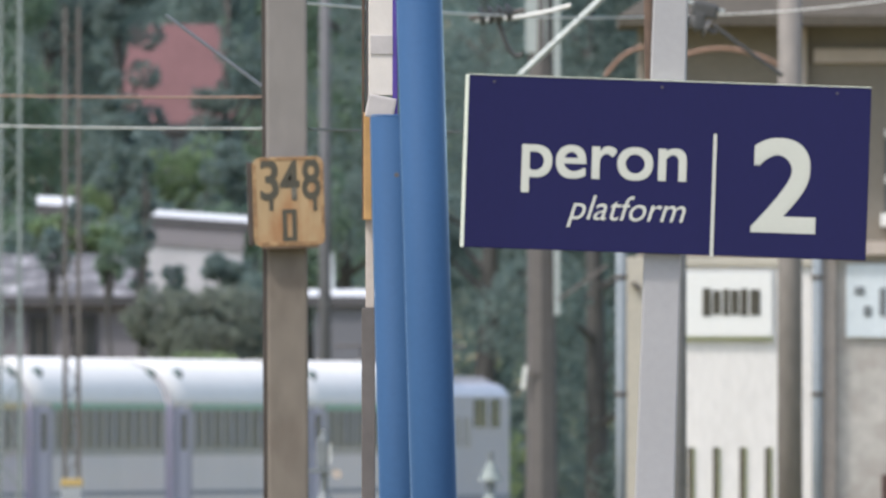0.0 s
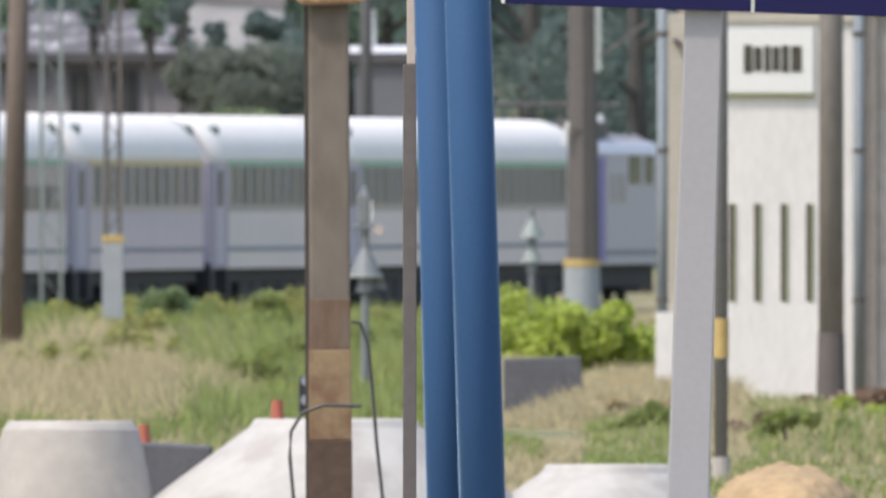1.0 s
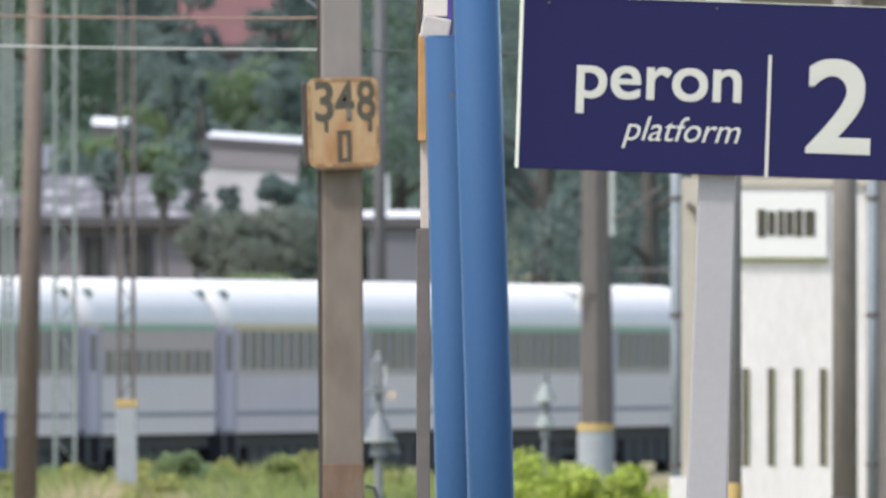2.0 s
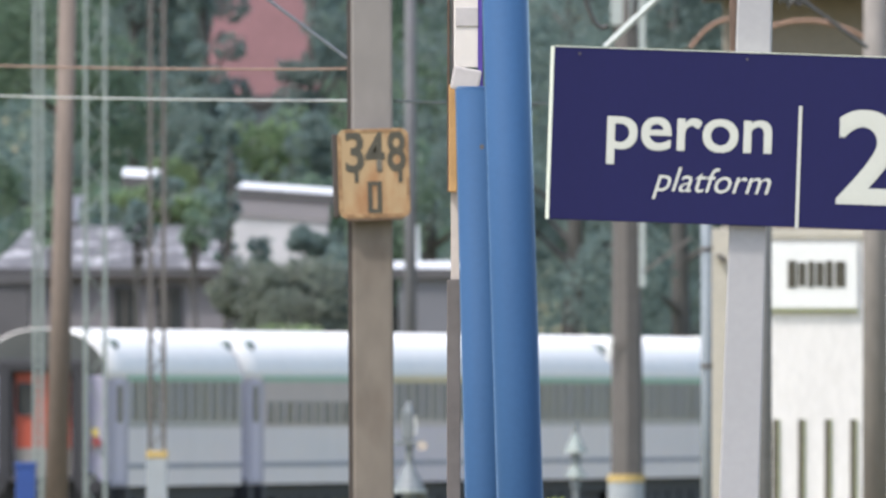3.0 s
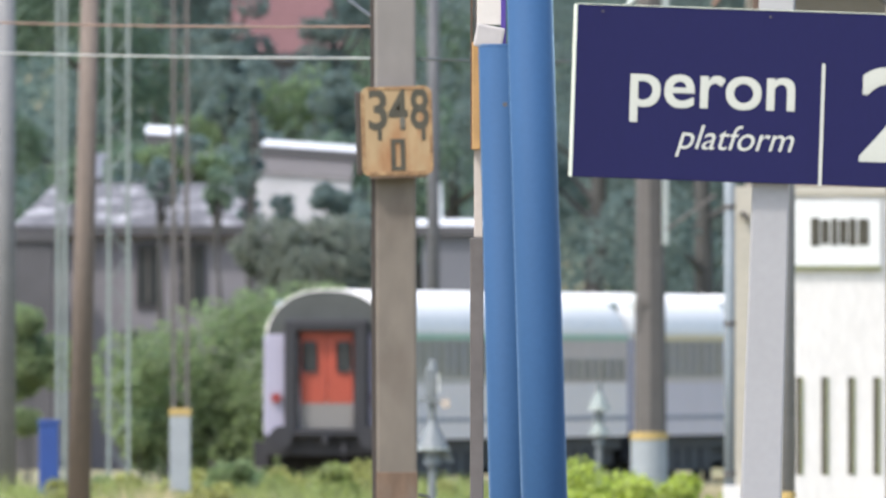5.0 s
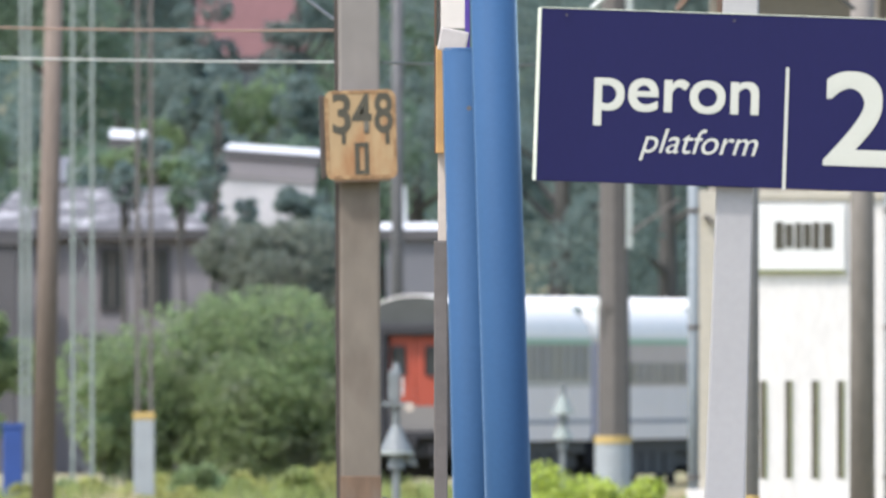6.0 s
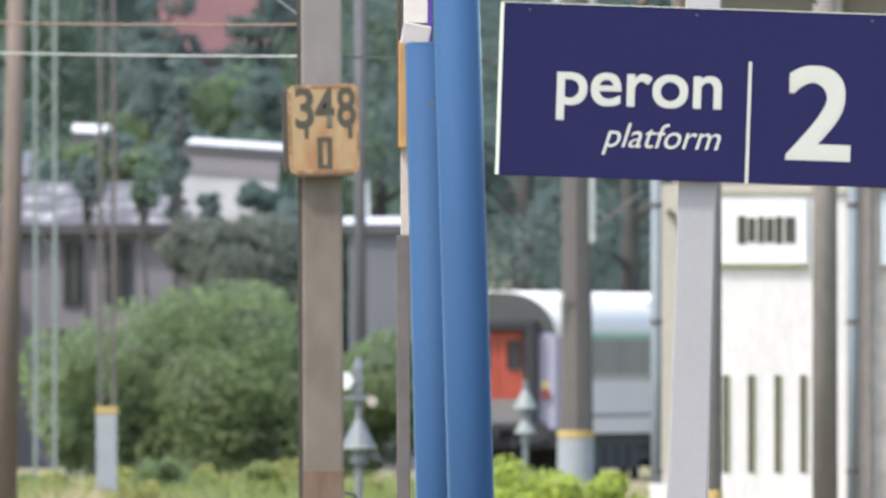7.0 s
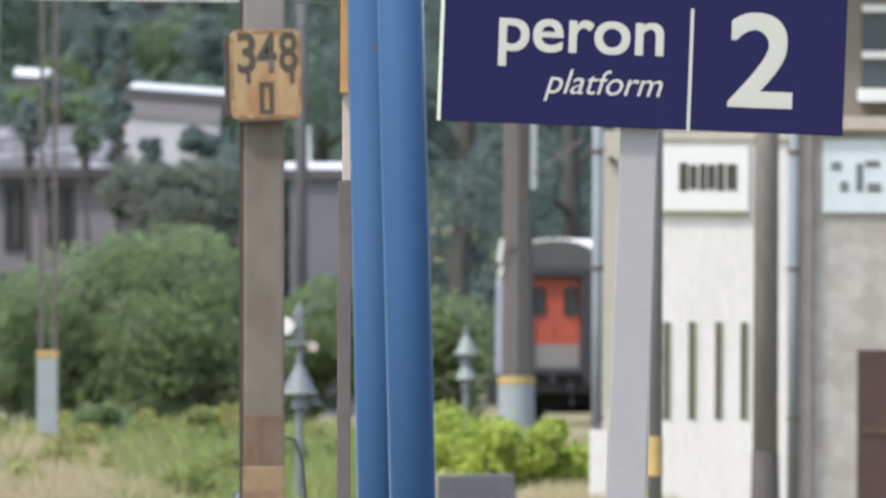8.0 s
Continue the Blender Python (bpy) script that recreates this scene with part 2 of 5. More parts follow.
BARK = material("tree_bark", (0.075, 0.072, 0.068), 0.95, vary=0.3, coarse=3, bump=0.4)
# Distant leaf colours are lightened and blued to hold the haze.
LEAF_DARK = material("hazed_dark_leaves", (0.160, 0.222, 0.204), 0.6, vary=0.3, coarse=0.4, bump=0, island=0.22, through_light=0.68)
LEAF_MID = material("hazed_mid_green_leaves", (0.160, 0.240, 0.160), 0.6, vary=0.3, coarse=0.4, bump=0, island=0.25, through_light=0.66)
LEAF_HEDGE = material("hedge_leaves", (0.255, 0.332, 0.155), 0.6, vary=0.3, coarse=0.45, bump=0, island=0.18, through_light=0.74, stain=(0.26, 0.28, 0.20), stain_at=0.62)
LEAF_FRESH = material("fresh_green_leaves", (0.19, 0.27, 0.13), 0.6, vary=0.3, coarse=0.5, bump=0, island=0.25, through_light=0.66)
LEAF_OLIVE = material("olive_brown_leaves", (0.175, 0.20, 0.155), 0.6, vary=0.25, coarse=0.6, bump=0, island=0.18, through_light=0.66)
LEAF_BRIGHT = material("bright_green_leaves", (0.42, 0.50, 0.075), 0.6, vary=0.2, coarse=0.9, bump=0, island=0.35, through_light=0.55)
GRASS_DRY = material("dry_grass_blades", (0.50, 0.415, 0.24), 0.8, vary=0.25, coarse=0.25, bump=0, island=0.3, through_light=0.55)
GRASS_YELLOW = material("yellow_green_weed_leaves", (0.33, 0.34, 0.095), 0.7, vary=0.25, coarse=0.5, bump=0, island=0.3, through_light=0.5)
GRASS_GREEN = material("green_weed_blades", (0.245, 0.295, 0.075), 0.7, vary=0.3, coarse=0.25, bump=0, island=0.35, through_light=0.55)
TWIGS = material("brown_twigs", (0.20, 0.14, 0.10), 0.9, island=0.4, bump=0)
BIN_BLUE = material("blue_plastic", (0.02, 0.055, 0.22), 0.45)
RED_MARK = material("orange_red_marker", (0.36, 0.10, 0.06), 0.7)
# Haze over the hillside is mixed into this leaf colour.
FAR_WOODS = material("hazed_far_woods_leaves", (0.126, 0.185, 0.16), 0.8, vary=0.3, coarse=0.2, bump=0, island=0.2, through_light=0.68)

GLASS = bpy.data.materials.new("dark_window_glass")
GLASS.use_nodes = True
for key, value in (("Base Color", (0.03, 0.035, 0.04, 1)), ("Roughness", 0.08), ("IOR", 1.5)):
    GLASS.node_tree.nodes["Principled BSDF"].inputs[key].default_value = value


# The grey-blue base colour stands in for sky reflected in the pane.
PANE_GREY = bpy.data.materials.new("sky_tinted_window_glass")
PANE_GREY.use_nodes = True
for key, value in (("Base Color", (0.075, 0.088, 0.10, 1)), ("Roughness", 0.12), ("IOR", 1.5)):
    PANE_GREY.node_tree.nodes["Principled BSDF"].inputs[key].default_value = value


COACH_GLASS = bpy.data.materials.new("dusty_coach_glass")
COACH_GLASS.use_nodes = True
for key, value in (("Base Color", (0.055, 0.065, 0.07, 1)), ("Roughness", 0.34), ("IOR", 1.4)):
    COACH_GLASS.node_tree.nodes["Principled BSDF"].inputs[key].default_value = value
dust = COACH_GLASS.node_tree.nodes.new("ShaderNodeValToRGB")
dust.color_ramp.elements[0].color, dust.color_ramp.elements[1].color = (0.025, 0.03, 0.034, 1), (0.085, 0.09, 0.10, 1)
which = COACH_GLASS.node_tree.nodes.new("ShaderNodeObjectInfo")
COACH_GLASS.node_tree.links.new(which.outputs["Random"], dust.inputs[0])
COACH_GLASS.node_tree.links.new(dust.outputs[0], COACH_GLASS.node_tree.nodes["Principled BSDF"].inputs["Base Color"])
# Lilac paint, darkened because the sun strikes the coach ends too brightly.
END_POST = material("darkened_lilac_end_paint", (0.30, 0.285, 0.37), 0.5, vary=0.08, coarse=1.5, bump=0.04)


# ---- mesh helpers ----
def mesh_of(name, bm, mat, smooth=False):
    bmesh.ops.recalc_face_normals(bm, faces=bm.faces)
    data = bpy.data.meshes.new(name)
    bm.to_mesh(data)
    bm.free()
    data.materials.append(mat)
    if smooth:
        for polygon in data.polygons:
            polygon.use_smooth = True
    return data


def part(name, bm, mat, parent=None, label="", smooth=False):
    ob = new(name, mesh_of(name, bm, mat, smooth))
    if parent:
        ob.parent = parent
    if label:
        ob["label"] = label
    return ob


def share(name, data, parent, m):
    """One more object on a mesh that alike pieces share."""
    ob = new(name, data)
    ob.parent = parent
    ob.matrix_basis = m
    return ob


def thing(name, m, label, category, group="", kind=""):
    ob = new(name)
    ob.matrix_basis = m
    return tagged(ob, label, category, group, kind)


def block(x, y, z, sx, sy, sz, bevel=0.0, bm=None, turn=None):
    bm = bm or bmesh.new()
    made = bmesh.ops.create_cube(bm, size=1)["verts"]
    m = Matrix.Translation((x, y, z)) @ (turn or Matrix.Identity(4)) @ Matrix.Diagonal((sx, sy, sz, 1))
    bmesh.ops.transform(bm, matrix=m, verts=made)
    if bevel:
        edges = list({e for v in made for e in v.link_edges})
        bmesh.ops.bevel(bm, geom=edges, offset=bevel, segments=2, affect="EDGES", profile=0.6)
    return bm


def rod(p, q, r, r2=None, n=12, bm=None):
    bm = bm or bmesh.new()
    p, q = Vector(p), Vector(q)
    way = q - p
    m = Matrix.Translation((p + q) / 2) @ way.to_track_quat("Z", "Y").to_matrix().to_4x4()
    bmesh.ops.create_cone(bm, cap_ends=True, segments=n, radius1=r, radius2=r if r2 is None else r2, depth=way.length, matrix=m)
    return bm


def prism(outline, y0, y1, bm=None):
    """An outline in x and z, drawn out from y0 to y1."""
    bm = bm or bmesh.new()
    rings = [[bm.verts.new((x, y, z)) for x, z in outline] for y in (y0, y1)]
    n = len(outline)
    bm.faces.new(rings[0])
    bm.faces.new(reversed(rings[1]))
    for i in range(n):
        bm.faces.new((rings[0][i], rings[1][i], rings[1][(i + 1) % n], rings[0][(i + 1) % n]))
    return bm


def sag(points, r, n=6):
    """A cable through the points, as a swept tube."""
    bm = bmesh.new()
    rings = []
    for i, p in enumerate(points):
        p = Vector(p)
        way = Vector(points[min(i + 1, len(points) - 1)]) - Vector(points[max(i - 1, 0)])
        q = way.to_track_quat("Z", "Y")
        rings.append([bm.verts.new(p + q @ Vector((r * math.cos(a), r * math.sin(a), 0))) for a in (2 * math.pi * k / n for k in range(n))])
    for a, b in zip(rings, rings[1:]):
        for k in range(n):
            bm.faces.new((a[k], a[(k + 1) % n], b[(k + 1) % n], b[k]))
    return bm


def hang(p, q, drop, steps=14):
    p, q = Vector(p), Vector(q)
    return [p.lerp(q, i / steps) - Vector((0, 0, drop * 4 * (i / steps) * (1 - i / steps))) for i in range(steps + 1)]


def letters(name, text, mat, parent, x0, x1, z0, z1, y, weight=0.0, slant=0.0, swell=0.0):
    """Writing that fills the box x0 to x1, z0 to z1 of an upright face at y; weight thickens its strokes."""
    curve = bpy.data.curves.new(name, "FONT")
    curve.body, curve.size, curve.shear, curve.extrude = text, 0.3, slant, 0.0
    curve.offset = swell
    source = new("lettering_source", curve)
    data = bpy.data.meshes.new_from_object(source.evaluated_get(bpy.context.evaluated_depsgraph_get()))
    bpy.data.objects.remove(source)
    bpy.data.curves.remove(curve)
    corners = np.array([v.co for v in data.vertices])
    low, high = corners.min(0), corners.max(0)
    w, h = x1 - x0 - 2 * weight, z1 - z0 - 2 * weight
    bm = bmesh.new()
    for k in range(9 if weight else 1):
        dx, dz = weight * (k % 3 - 1), weight * (k // 3 - 1)
        start = len(bm.verts)
        bm.from_mesh(data)
        bm.verts.ensure_lookup_table()
        for v in bm.verts[start:]:
            v.co = Vector((x0 + weight + (v.co.x - low[0]) / (high[0] - low[0]) * w + dx, y - 0.00012 * k, z0 + weight + (v.co.y - low[1]) / (high[1] - low[1]) * h + dz))
    bpy.data.meshes.remove(data)
    fresh = bpy.data.meshes.new(name)
    bm.to_mesh(fresh)
    bm.free()
    fresh.materials.append(mat)
    return share(name, fresh, parent, Matrix.Identity(4))


def leaves(name, centres, sizes, mat, parent, droop=0.3, seed=1):
    """Many small bent leaf clumps in one mesh, one island each."""
    rng = np.random.default_rng(seed)
    n = len(centres)
    a, b = rng.normal(size=(n, 3)), rng.normal(size=(n, 3))
    a /= np.linalg.norm(a, axis=1)[:, None]
    b -= a * (a * b).sum(1)[:, None]
    b /= np.linalg.norm(b, axis=1)[:, None]
    s = np.asarray(sizes)[:, None]
    up = np.cross(a, b) * s * droop
    verts = np.stack([centres - a * s, centres - b * s * 0.6 + up, centres + a * s, centres + b * s * 0.6 + up], 1).reshape(-1, 3)
    faces = np.arange(4 * n).reshape(-1, 4)
    data = bpy.data.meshes.new(name)
    data.from_pydata(verts.tolist(), [], np.concatenate([faces[:, [0, 1, 2]], faces[:, [0, 2, 3]]]).tolist())
    data.materials.append(mat)
    ob = new(name, data)
    ob.parent = parent
    return ob


def lobes(rng, count, radius, height, base):
    """Centres and radii of the lobes that make an uneven crown."""
    out = []
    for _ in range(count):
        t, a = rng.uniform(0, 1), rng.uniform(0, 2 * math.pi)
        reach = radius * (0.25 + 0.6 * math.sin(math.pi * (0.12 + 0.8 * t))) * rng.uniform(0.5, 1.0)
        out.append((math.cos(a) * reach, math.sin(a) * reach, base + height * t, radius * rng.uniform(0.26, 0.46)))
    return np.array(out)


def crown_points(rng, shape, n):
    which = rng.integers(0, len(shape), n)
    d = rng.normal(size=(n, 3))
    d /= np.linalg.norm(d, axis=1)[:, None]
    r = shape[which, 3] * rng.uniform(0.55, 1.08, n) ** 0.6
    return shape[which, :3] + d * r[:, None] * np.array([1, 1, 0.8])


def tree(x, y, height, radius, mat, seed, label, bare=0.25, count=21000, leaf=0.085):
    rng = np.random.default_rng(seed)
    top = thing("tree", pose(x, y, ground_at(y), 0, 0, seed * 47 % 360), label, "tree", "trees behind the line")
    shape = lobes(rng, 34, radius, height * (1 - bare) - radius * 0.3, height * bare)
    bm = bmesh.new()
    lean = rng.normal(0, 0.02, 2)
    points = [Vector((lean[0] * z + 0.12 * math.sin(z * 0.7 + seed), lean[1] * z, z)) for z in np.linspace(-0.2, height * 0.85, 9)]
    for i, (p, q) in enumerate(zip(points, points[1:])):
        rod(p, q, 0.019 * height * (1 - i / 9.5), 0.019 * height * (1 - (i + 1) / 9.5), 8, bm)
    for lx, ly, lz, lr in shape[::3]:
        rod((lean[0] * lz * 0.7, lean[1] * lz * 0.7, max(lz - 1.2, 1.0)), (lx * 0.9, ly * 0.92, lz), 0.006 * height, 0.012, 5, bm)
    part("trunk", bm, BARK, top)
    leaves("crown", crown_points(rng, shape, count), rng.uniform(leaf * 0.6, leaf * 1.5, count), mat, top, seed=seed)
    return top


def shrub(name, x, y, w, d, h, mat, seed, label, count=3000, leaf=0.09, category="shrub", group="", edge=2):
    rng = np.random.default_rng(seed)
    top = thing(name, pose(x, y, ground_at(y)), label, category, group)
    n = max(14, int(w * 11))
    shape = np.stack([rng.uniform(-w / 2, w / 2, n), rng.uniform(-d / 2, d / 2, n), rng.uniform(0.1, 0.82, n) * h, rng.uniform(0.16, 0.3, n) * min(h, 1.6 * w)], 1)
    shape[:, 2] *= 1 - 0.35 * np.abs(shape[:, 0] / (w / 2)) ** edge
    bm = bmesh.new()
    for lx, ly, lz, lr in shape[::2]:
        rod((lx * 0.6, ly * 0.6, -0.05), (lx, ly, lz), 0.02, 0.006, 5, bm)
    part("branchwork", bm, BARK, top)
    points = crown_points(rng, shape, count)
    points[:, 2] = np.abs(points[:, 2])
    leaves("foliage", points, rng.uniform(leaf * 0.6, leaf * 1.5, count), mat, top, seed=seed)
    return top


def blades(name, roots, heights, widths, mat, label, seed):
    """Grass as bent three-cornered blades, one island each."""
    rng = np.random.default_rng(seed)
    n = len(roots)
    a = rng.uniform(0, 2 * np.pi, n)
    side = np.stack([np.cos(a), np.sin(a), np.zeros(n)], 1) * (widths / 2)[:, None]
    tip = np.stack([rng.normal(0, 0.28, n) * heights, rng.normal(0, 0.28, n) * heights, heights], 1)
    mid = tip * np.array([0.3, 0.3, 0.55])
    verts = np.stack([roots - side, roots + side, roots + mid + side * 0.8, roots + mid - side * 0.8, roots + tip], 1).reshape(-1, 3)
    k = 5 * np.arange(n)[:, None]
    faces = (k + np.array([0, 1, 2, 3])).tolist() + (k + np.array([3, 2, 4])).tolist()
    data = bpy.data.meshes.new(name)
    data.from_pydata(verts.tolist(), [], faces)
    data.materials.append(mat)
    return tagged(new(name, data), label, "grass", kind="stuff")


# ---- ground, platform, track ----
def ground_at(y):
    """Level land, with a wooded hillside far behind the railway."""
    return 34.0 * min(1.0, max(0.0, (y - 1420) / 500)) ** 1.3


def build_ground():
    xs = np.concatenate([[-4000, -1500, -600, -200], np.linspace(-60, 60, 41), [200, 600, 1500, 4000]])
    ys = np.concatenate([[-3000, -800, -100], np.linspace(0, 1400, 71), np.linspace(1420, 1960, 28), [2600, 4500]])
    rng = np.random.default_rng(5)
    bm = bmesh.new()
    grid = [[bm.verts.new((x, y, ground_at(y) + (rng.normal(0, 0.03) if 420 < y < 1400 else -0.02))) for x in xs] for y in ys]
    for a, b in zip(grid, grid[1:]):
        for i in range(len(xs) - 1):
            bm.faces.new((a[i], a[i + 1], b[i + 1], b[i]))
    tagged(part("ground", bm, GROUND, smooth=True), "dry meadow land with patches of green weeds", "ground", kind="structure")


TRACK_TURN = 5.296
TRACK = (-4.65, 1000.0)
RAIL_TOP = 0.0


def on_track(s, across=0.0, z=0.0):
    a = radians(TRACK_TURN)
    return (TRACK[0] + s * math.sin(a) + across * math.cos(a), TRACK[1] + s * math.cos(a) - across * math.sin(a), z)


def build_track():
    m = pose(*on_track(0), 0, 0, -TRACK_TURN)
    bed = prism([(-2.6, -0.5), (2.6, -0.5), (1.7, -0.16), (-1.7, -0.16)], -330, 330)
    ob = tagged(part("ballast", bed, BALLAST), "grey-brown ballast bed under the railway track", "track bed", kind="structure")
    ob.matrix_basis = m
    for side in (-0.75, 0.75):
        rail = prism([(side - 0.07, -0.16), (side + 0.07, -0.16), (side + 0.012, -0.12), (side + 0.036, -0.04), (side + 0.036, 0), (side - 0.036, 0), (side - 0.036, -0.04), (side - 0.012, -0.12)], -330, 330)
        ob = tagged(part("rail", rail, RAIL), "worn steel rail on ballast", "rail", "rails of the line", kind="structure")
        ob.matrix_basis = m


build_ground()
build_track()
tagged(part("platform", block(1.2, 120, 0.36, 5.0, 290, 0.8, 0.03), PAVING), "grey paved station platform", "platform", kind="structure")


# ---- the station platform: blue posts, platform sign ----
def blue_post(x0, z0, x1, z1, y, r, label):
    top = thing("blue_post", pose(0, 0, 0), label, "post", "blue posts on the platform")
    part("tube", rod((x0, y, z0), (x1, y, z1), r, r, 32), BLUE, top, smooth=True)
    part("base_plate", block(x0, y, 0.772, 0.3, 0.3, 0.024, 0.004), BLUE, top)
    for dx in (-0.11, 0.11):
        for dy in (-0.11, 0.11):
            part("bolt", rod((x0 + dx, y + dy, 0.784), (x0 + dx, y + dy, 0.81), 0.014, n=6), STEEL_DARK, top)
    return top


blue_post(0.0202, 0.77, -0.0822, 4.1965, 157.9, 0.0715, "leaning round steel post in glossy blue paint")
rear = blue_post(-0.0904, 0.77, -0.1572, 3.5730, 158.15, 0.0700, "shorter blue steel post behind the front one")
part("cap", rod((-0.1572, 158.15, 3.5730), (-0.1572, 158.15, 3.5790), 0.071, 0.06, 24), BLUE, rear)
part("screw", rod((-0.1440, 158.0, 3.3900), (-0.1440, 157.98, 3.3900), 0.008, n=8), STEEL_DARK, rear)


def platform_sign():
    """A tilted steel column that carries a navy board; its own plane is x across, z up."""
    top = thing("platform_sign", pose(0.6965, 157.9, 3.4123, 0, 1.95, 0), "navy platform sign with cream lettering on a grey column", "sign")
    w, h, t = 1.2509, 0.5369, 0.03
    board = part("board", block(0, 0, 0, w, t, h, 0.004), NAVY, top, "navy blue painted sign board")
    # Sunlight on the left and top edges is put into a pale colour.
    part("rim", block(-w / 2 - 0.004, 0.0, 0, 0.012, t + 0.006, h, 0.003), RIM, board, "pale sunlit left rim")
    part("rim", block(0, 0.0, h / 2 + 0.0012, w, t + 0.004, 0.0024), RIM, board)
    face = -t / 2 - 0.001
    k = 0.0017544
    def write(text, x0, x1, z0, z1, weight, slant=0.0):
        letters("lettering", text, CREAM_FILM, board, x0 * k, x1 * k, z0 * k, z1 * k, face, weight, slant)
    write("peron", -258, 34, -52, 34, 0.0027)
    write("platform", -175, 35, -111, -53, 0.0, 0.3)
    write("2", 150, 265, -109, 59, 0.0068)
    part("divider", block(83 * k, face, -46.5 * k, 0.0105, 0.004, 217 * k), CREAM_FILM, board)
    column = bmesh.new()
    rings = [[column.verts.new((x, 0.022 + dy, z)) for x in xs for dy in (0.0, 0.13)] for xs, z in (((-34 * k, 24 * k), 1.1), ((-40 * k, 39 * k), -2.5))]
    for a, b in ((0, 1), (1, 3), (3, 2), (2, 0)):
        column.faces.new((rings[0][a], rings[0][b], rings[1][b], rings[1][a]))
    for ring in rings:
        column.faces.new((ring[0], ring[1], ring[3], ring[2]))
    bmesh.ops.bevel(column, geom=list(column.edges), offset=0.006, segments=2, affect="EDGES", profile=0.5)
    part("column", column, POST_GREY, top, "light grey tapered steel column")
    part("bracket", block(-2 * k, 0.02, 0.16, 0.24, 0.02, 0.04, 0.003), STEEL_DARK, top)
    part("bracket", block(-2 * k, 0.02, -0.16, 0.24, 0.02, 0.04, 0.003), STEEL_DARK, top)
    for dx in (-311, -14, 296):
        part("rivet", rod((dx * k, face, h / 2 - 0.02), (dx * k, face - 0.004, h / 2 - 0.02), 0.004, n=8), STEEL_DARK, board)
    return top


platform_sign()


# ---- masts beside the line ----
def kilometre_mast():
    y = 320.0
    top = thing("line_mast", pose(-0.9636, y, 0, 0, -0.25, 0), "weathered concrete mast with rusty painted foot", "mast")
    w = 0.2560
    part("shaft", block(0, 0, 4.0, w, w * 1.1, 8.4, 0.02), CONCRETE, top)
    part("upper_shaft", block(0, 0, 6.1164, w + 0.004, w * 1.1 + 0.004, 4.1671, 0.02), CONCRETE_GREY, top, "greyer concrete above the plate")
    # The flange's shade is put into a near-black colour.
    part("flange", block(-w / 2 - 0.014, 0.03, 4.0, 0.028, w * 0.9, 8.4, 0.004), PLATE_SIDE, top, "shaded flange along the mast's edge, painted dark")
    for z0, z1, mat, grow in ((1.5689, 1.8889, RUST, 0.004), (1.0000, 1.5689, TAN_PAINT, 0.012), (-0.2, 1.0000, DARK_RUST, 0.018)):
        part("foot_band", block(0, 0, (z0 + z1) / 2, w + grow, w * 1.1 + grow, z1 - z0, 0.008), mat, top)
    plate = thing("kilometre_plate", pose(-0.9701, 319.78, 4.0320, 0, -1.6, 0), "weathered yellow kilometre plate with black numerals", "sign")
    pw, ph = 0.4480, 0.5618
    bm = block(0, 0, 0, pw, 0.05, ph)
    bmesh.ops.bevel(bm, geom=[e for e in bm.edges if abs((e.verts[0].co - e.verts[1].co).y) > 0.03], offset=0.05, segments=4, affect="EDGES", profile=0.5)
    part("face", bm, PLATE, plate, smooth=False)
    part("side", block(-pw / 2 - 0.016, 0.03, -0.01, 0.042, 0.06, ph * 0.94, 0.012), PLATE_SIDE, plate, "dark side of the box")
    for dx, dz, sx, sz in ((0, ph / 2 - 0.012, pw - 0.09, 0.02), (0, 0.014 - ph / 2, pw - 0.09, 0.024), (pw / 2 - 0.011, 0, 0.018, ph - 0.09), (0.012 - pw / 2, 0, 0.02, ph - 0.09)):
        part("edge_rust", block(dx, -0.0255, dz, sx, 0.006, sz, 0.002), PLATE_RUST, plate, "rust-brown worn edge")
    part("lip", block(0, 0.0, -ph / 2 - 0.008, pw * 0.8, 0.05, 0.012, 0.003), RUST, plate)
    q = 0.0035533
    for digit, x0, x1, z0, z1 in (("3", -50, -17, 2, 75), ("4", -15, 20, 2, 75), ("8", 24, 57, 2, 75)):
        letters("numeral", digit, INK, plate, x0 * q, x1 * q, z0 * q, z1 * q, -0.028, swell=0.006)
    nought = bmesh.new()
    for x0, x1, z0, z1 in ((-12, -4, -70, -14), (5, 13, -70, -14), (-4, 5, -21, -14), (-4, 5, -70, -63)):
        block((x0 + x1) / 2 * q, -0.028, (z0 + z1) / 2 * q, (x1 - x0) * q, 0.003, (z1 - z0) * q, bm=nought)
    part("numeral", nought, INK, plate)
    for dx, h in ((-0.11, 0.07), (0.165, 0.08)):
        part("paint_run", block(dx, -0.028, -0.02, 0.024, 0.004, h, 0.002), INK, plate)
    # loose cables tied to the mast's foot
    cable = [(-0.7706, 319.6, 1.2151), (-1.0085, 319.6, 1.2222), (-1.1435, 319.6, 1.1725), (-1.2145, 319.6, 1.0553), (-1.2216, 319.6, 0.8955), (-1.1932, 319.6, 0.5759), (-1.1790, 319.6, 0.0)]
    tagged(part("cable", sag(cable, 0.013), WIRE_DARK), "loose dark cable tied round the mast's foot", "cable")
    cable = [(-0.8345, 319.6, 1.7477), (-0.7777, 319.6, 1.7335), (-0.7315, 319.6, 1.6057), (-0.7031, 319.6, 1.3216), (-0.6747, 319.6, 0.9665), (-0.6321, 319.6, 0.5759), (-0.6179, 319.6, 0.0)]
    tagged(part("cable", sag(cable, 0.013), WIRE_DARK), "thin dark cable hanging from the mast", "cable")


kilometre_mast()


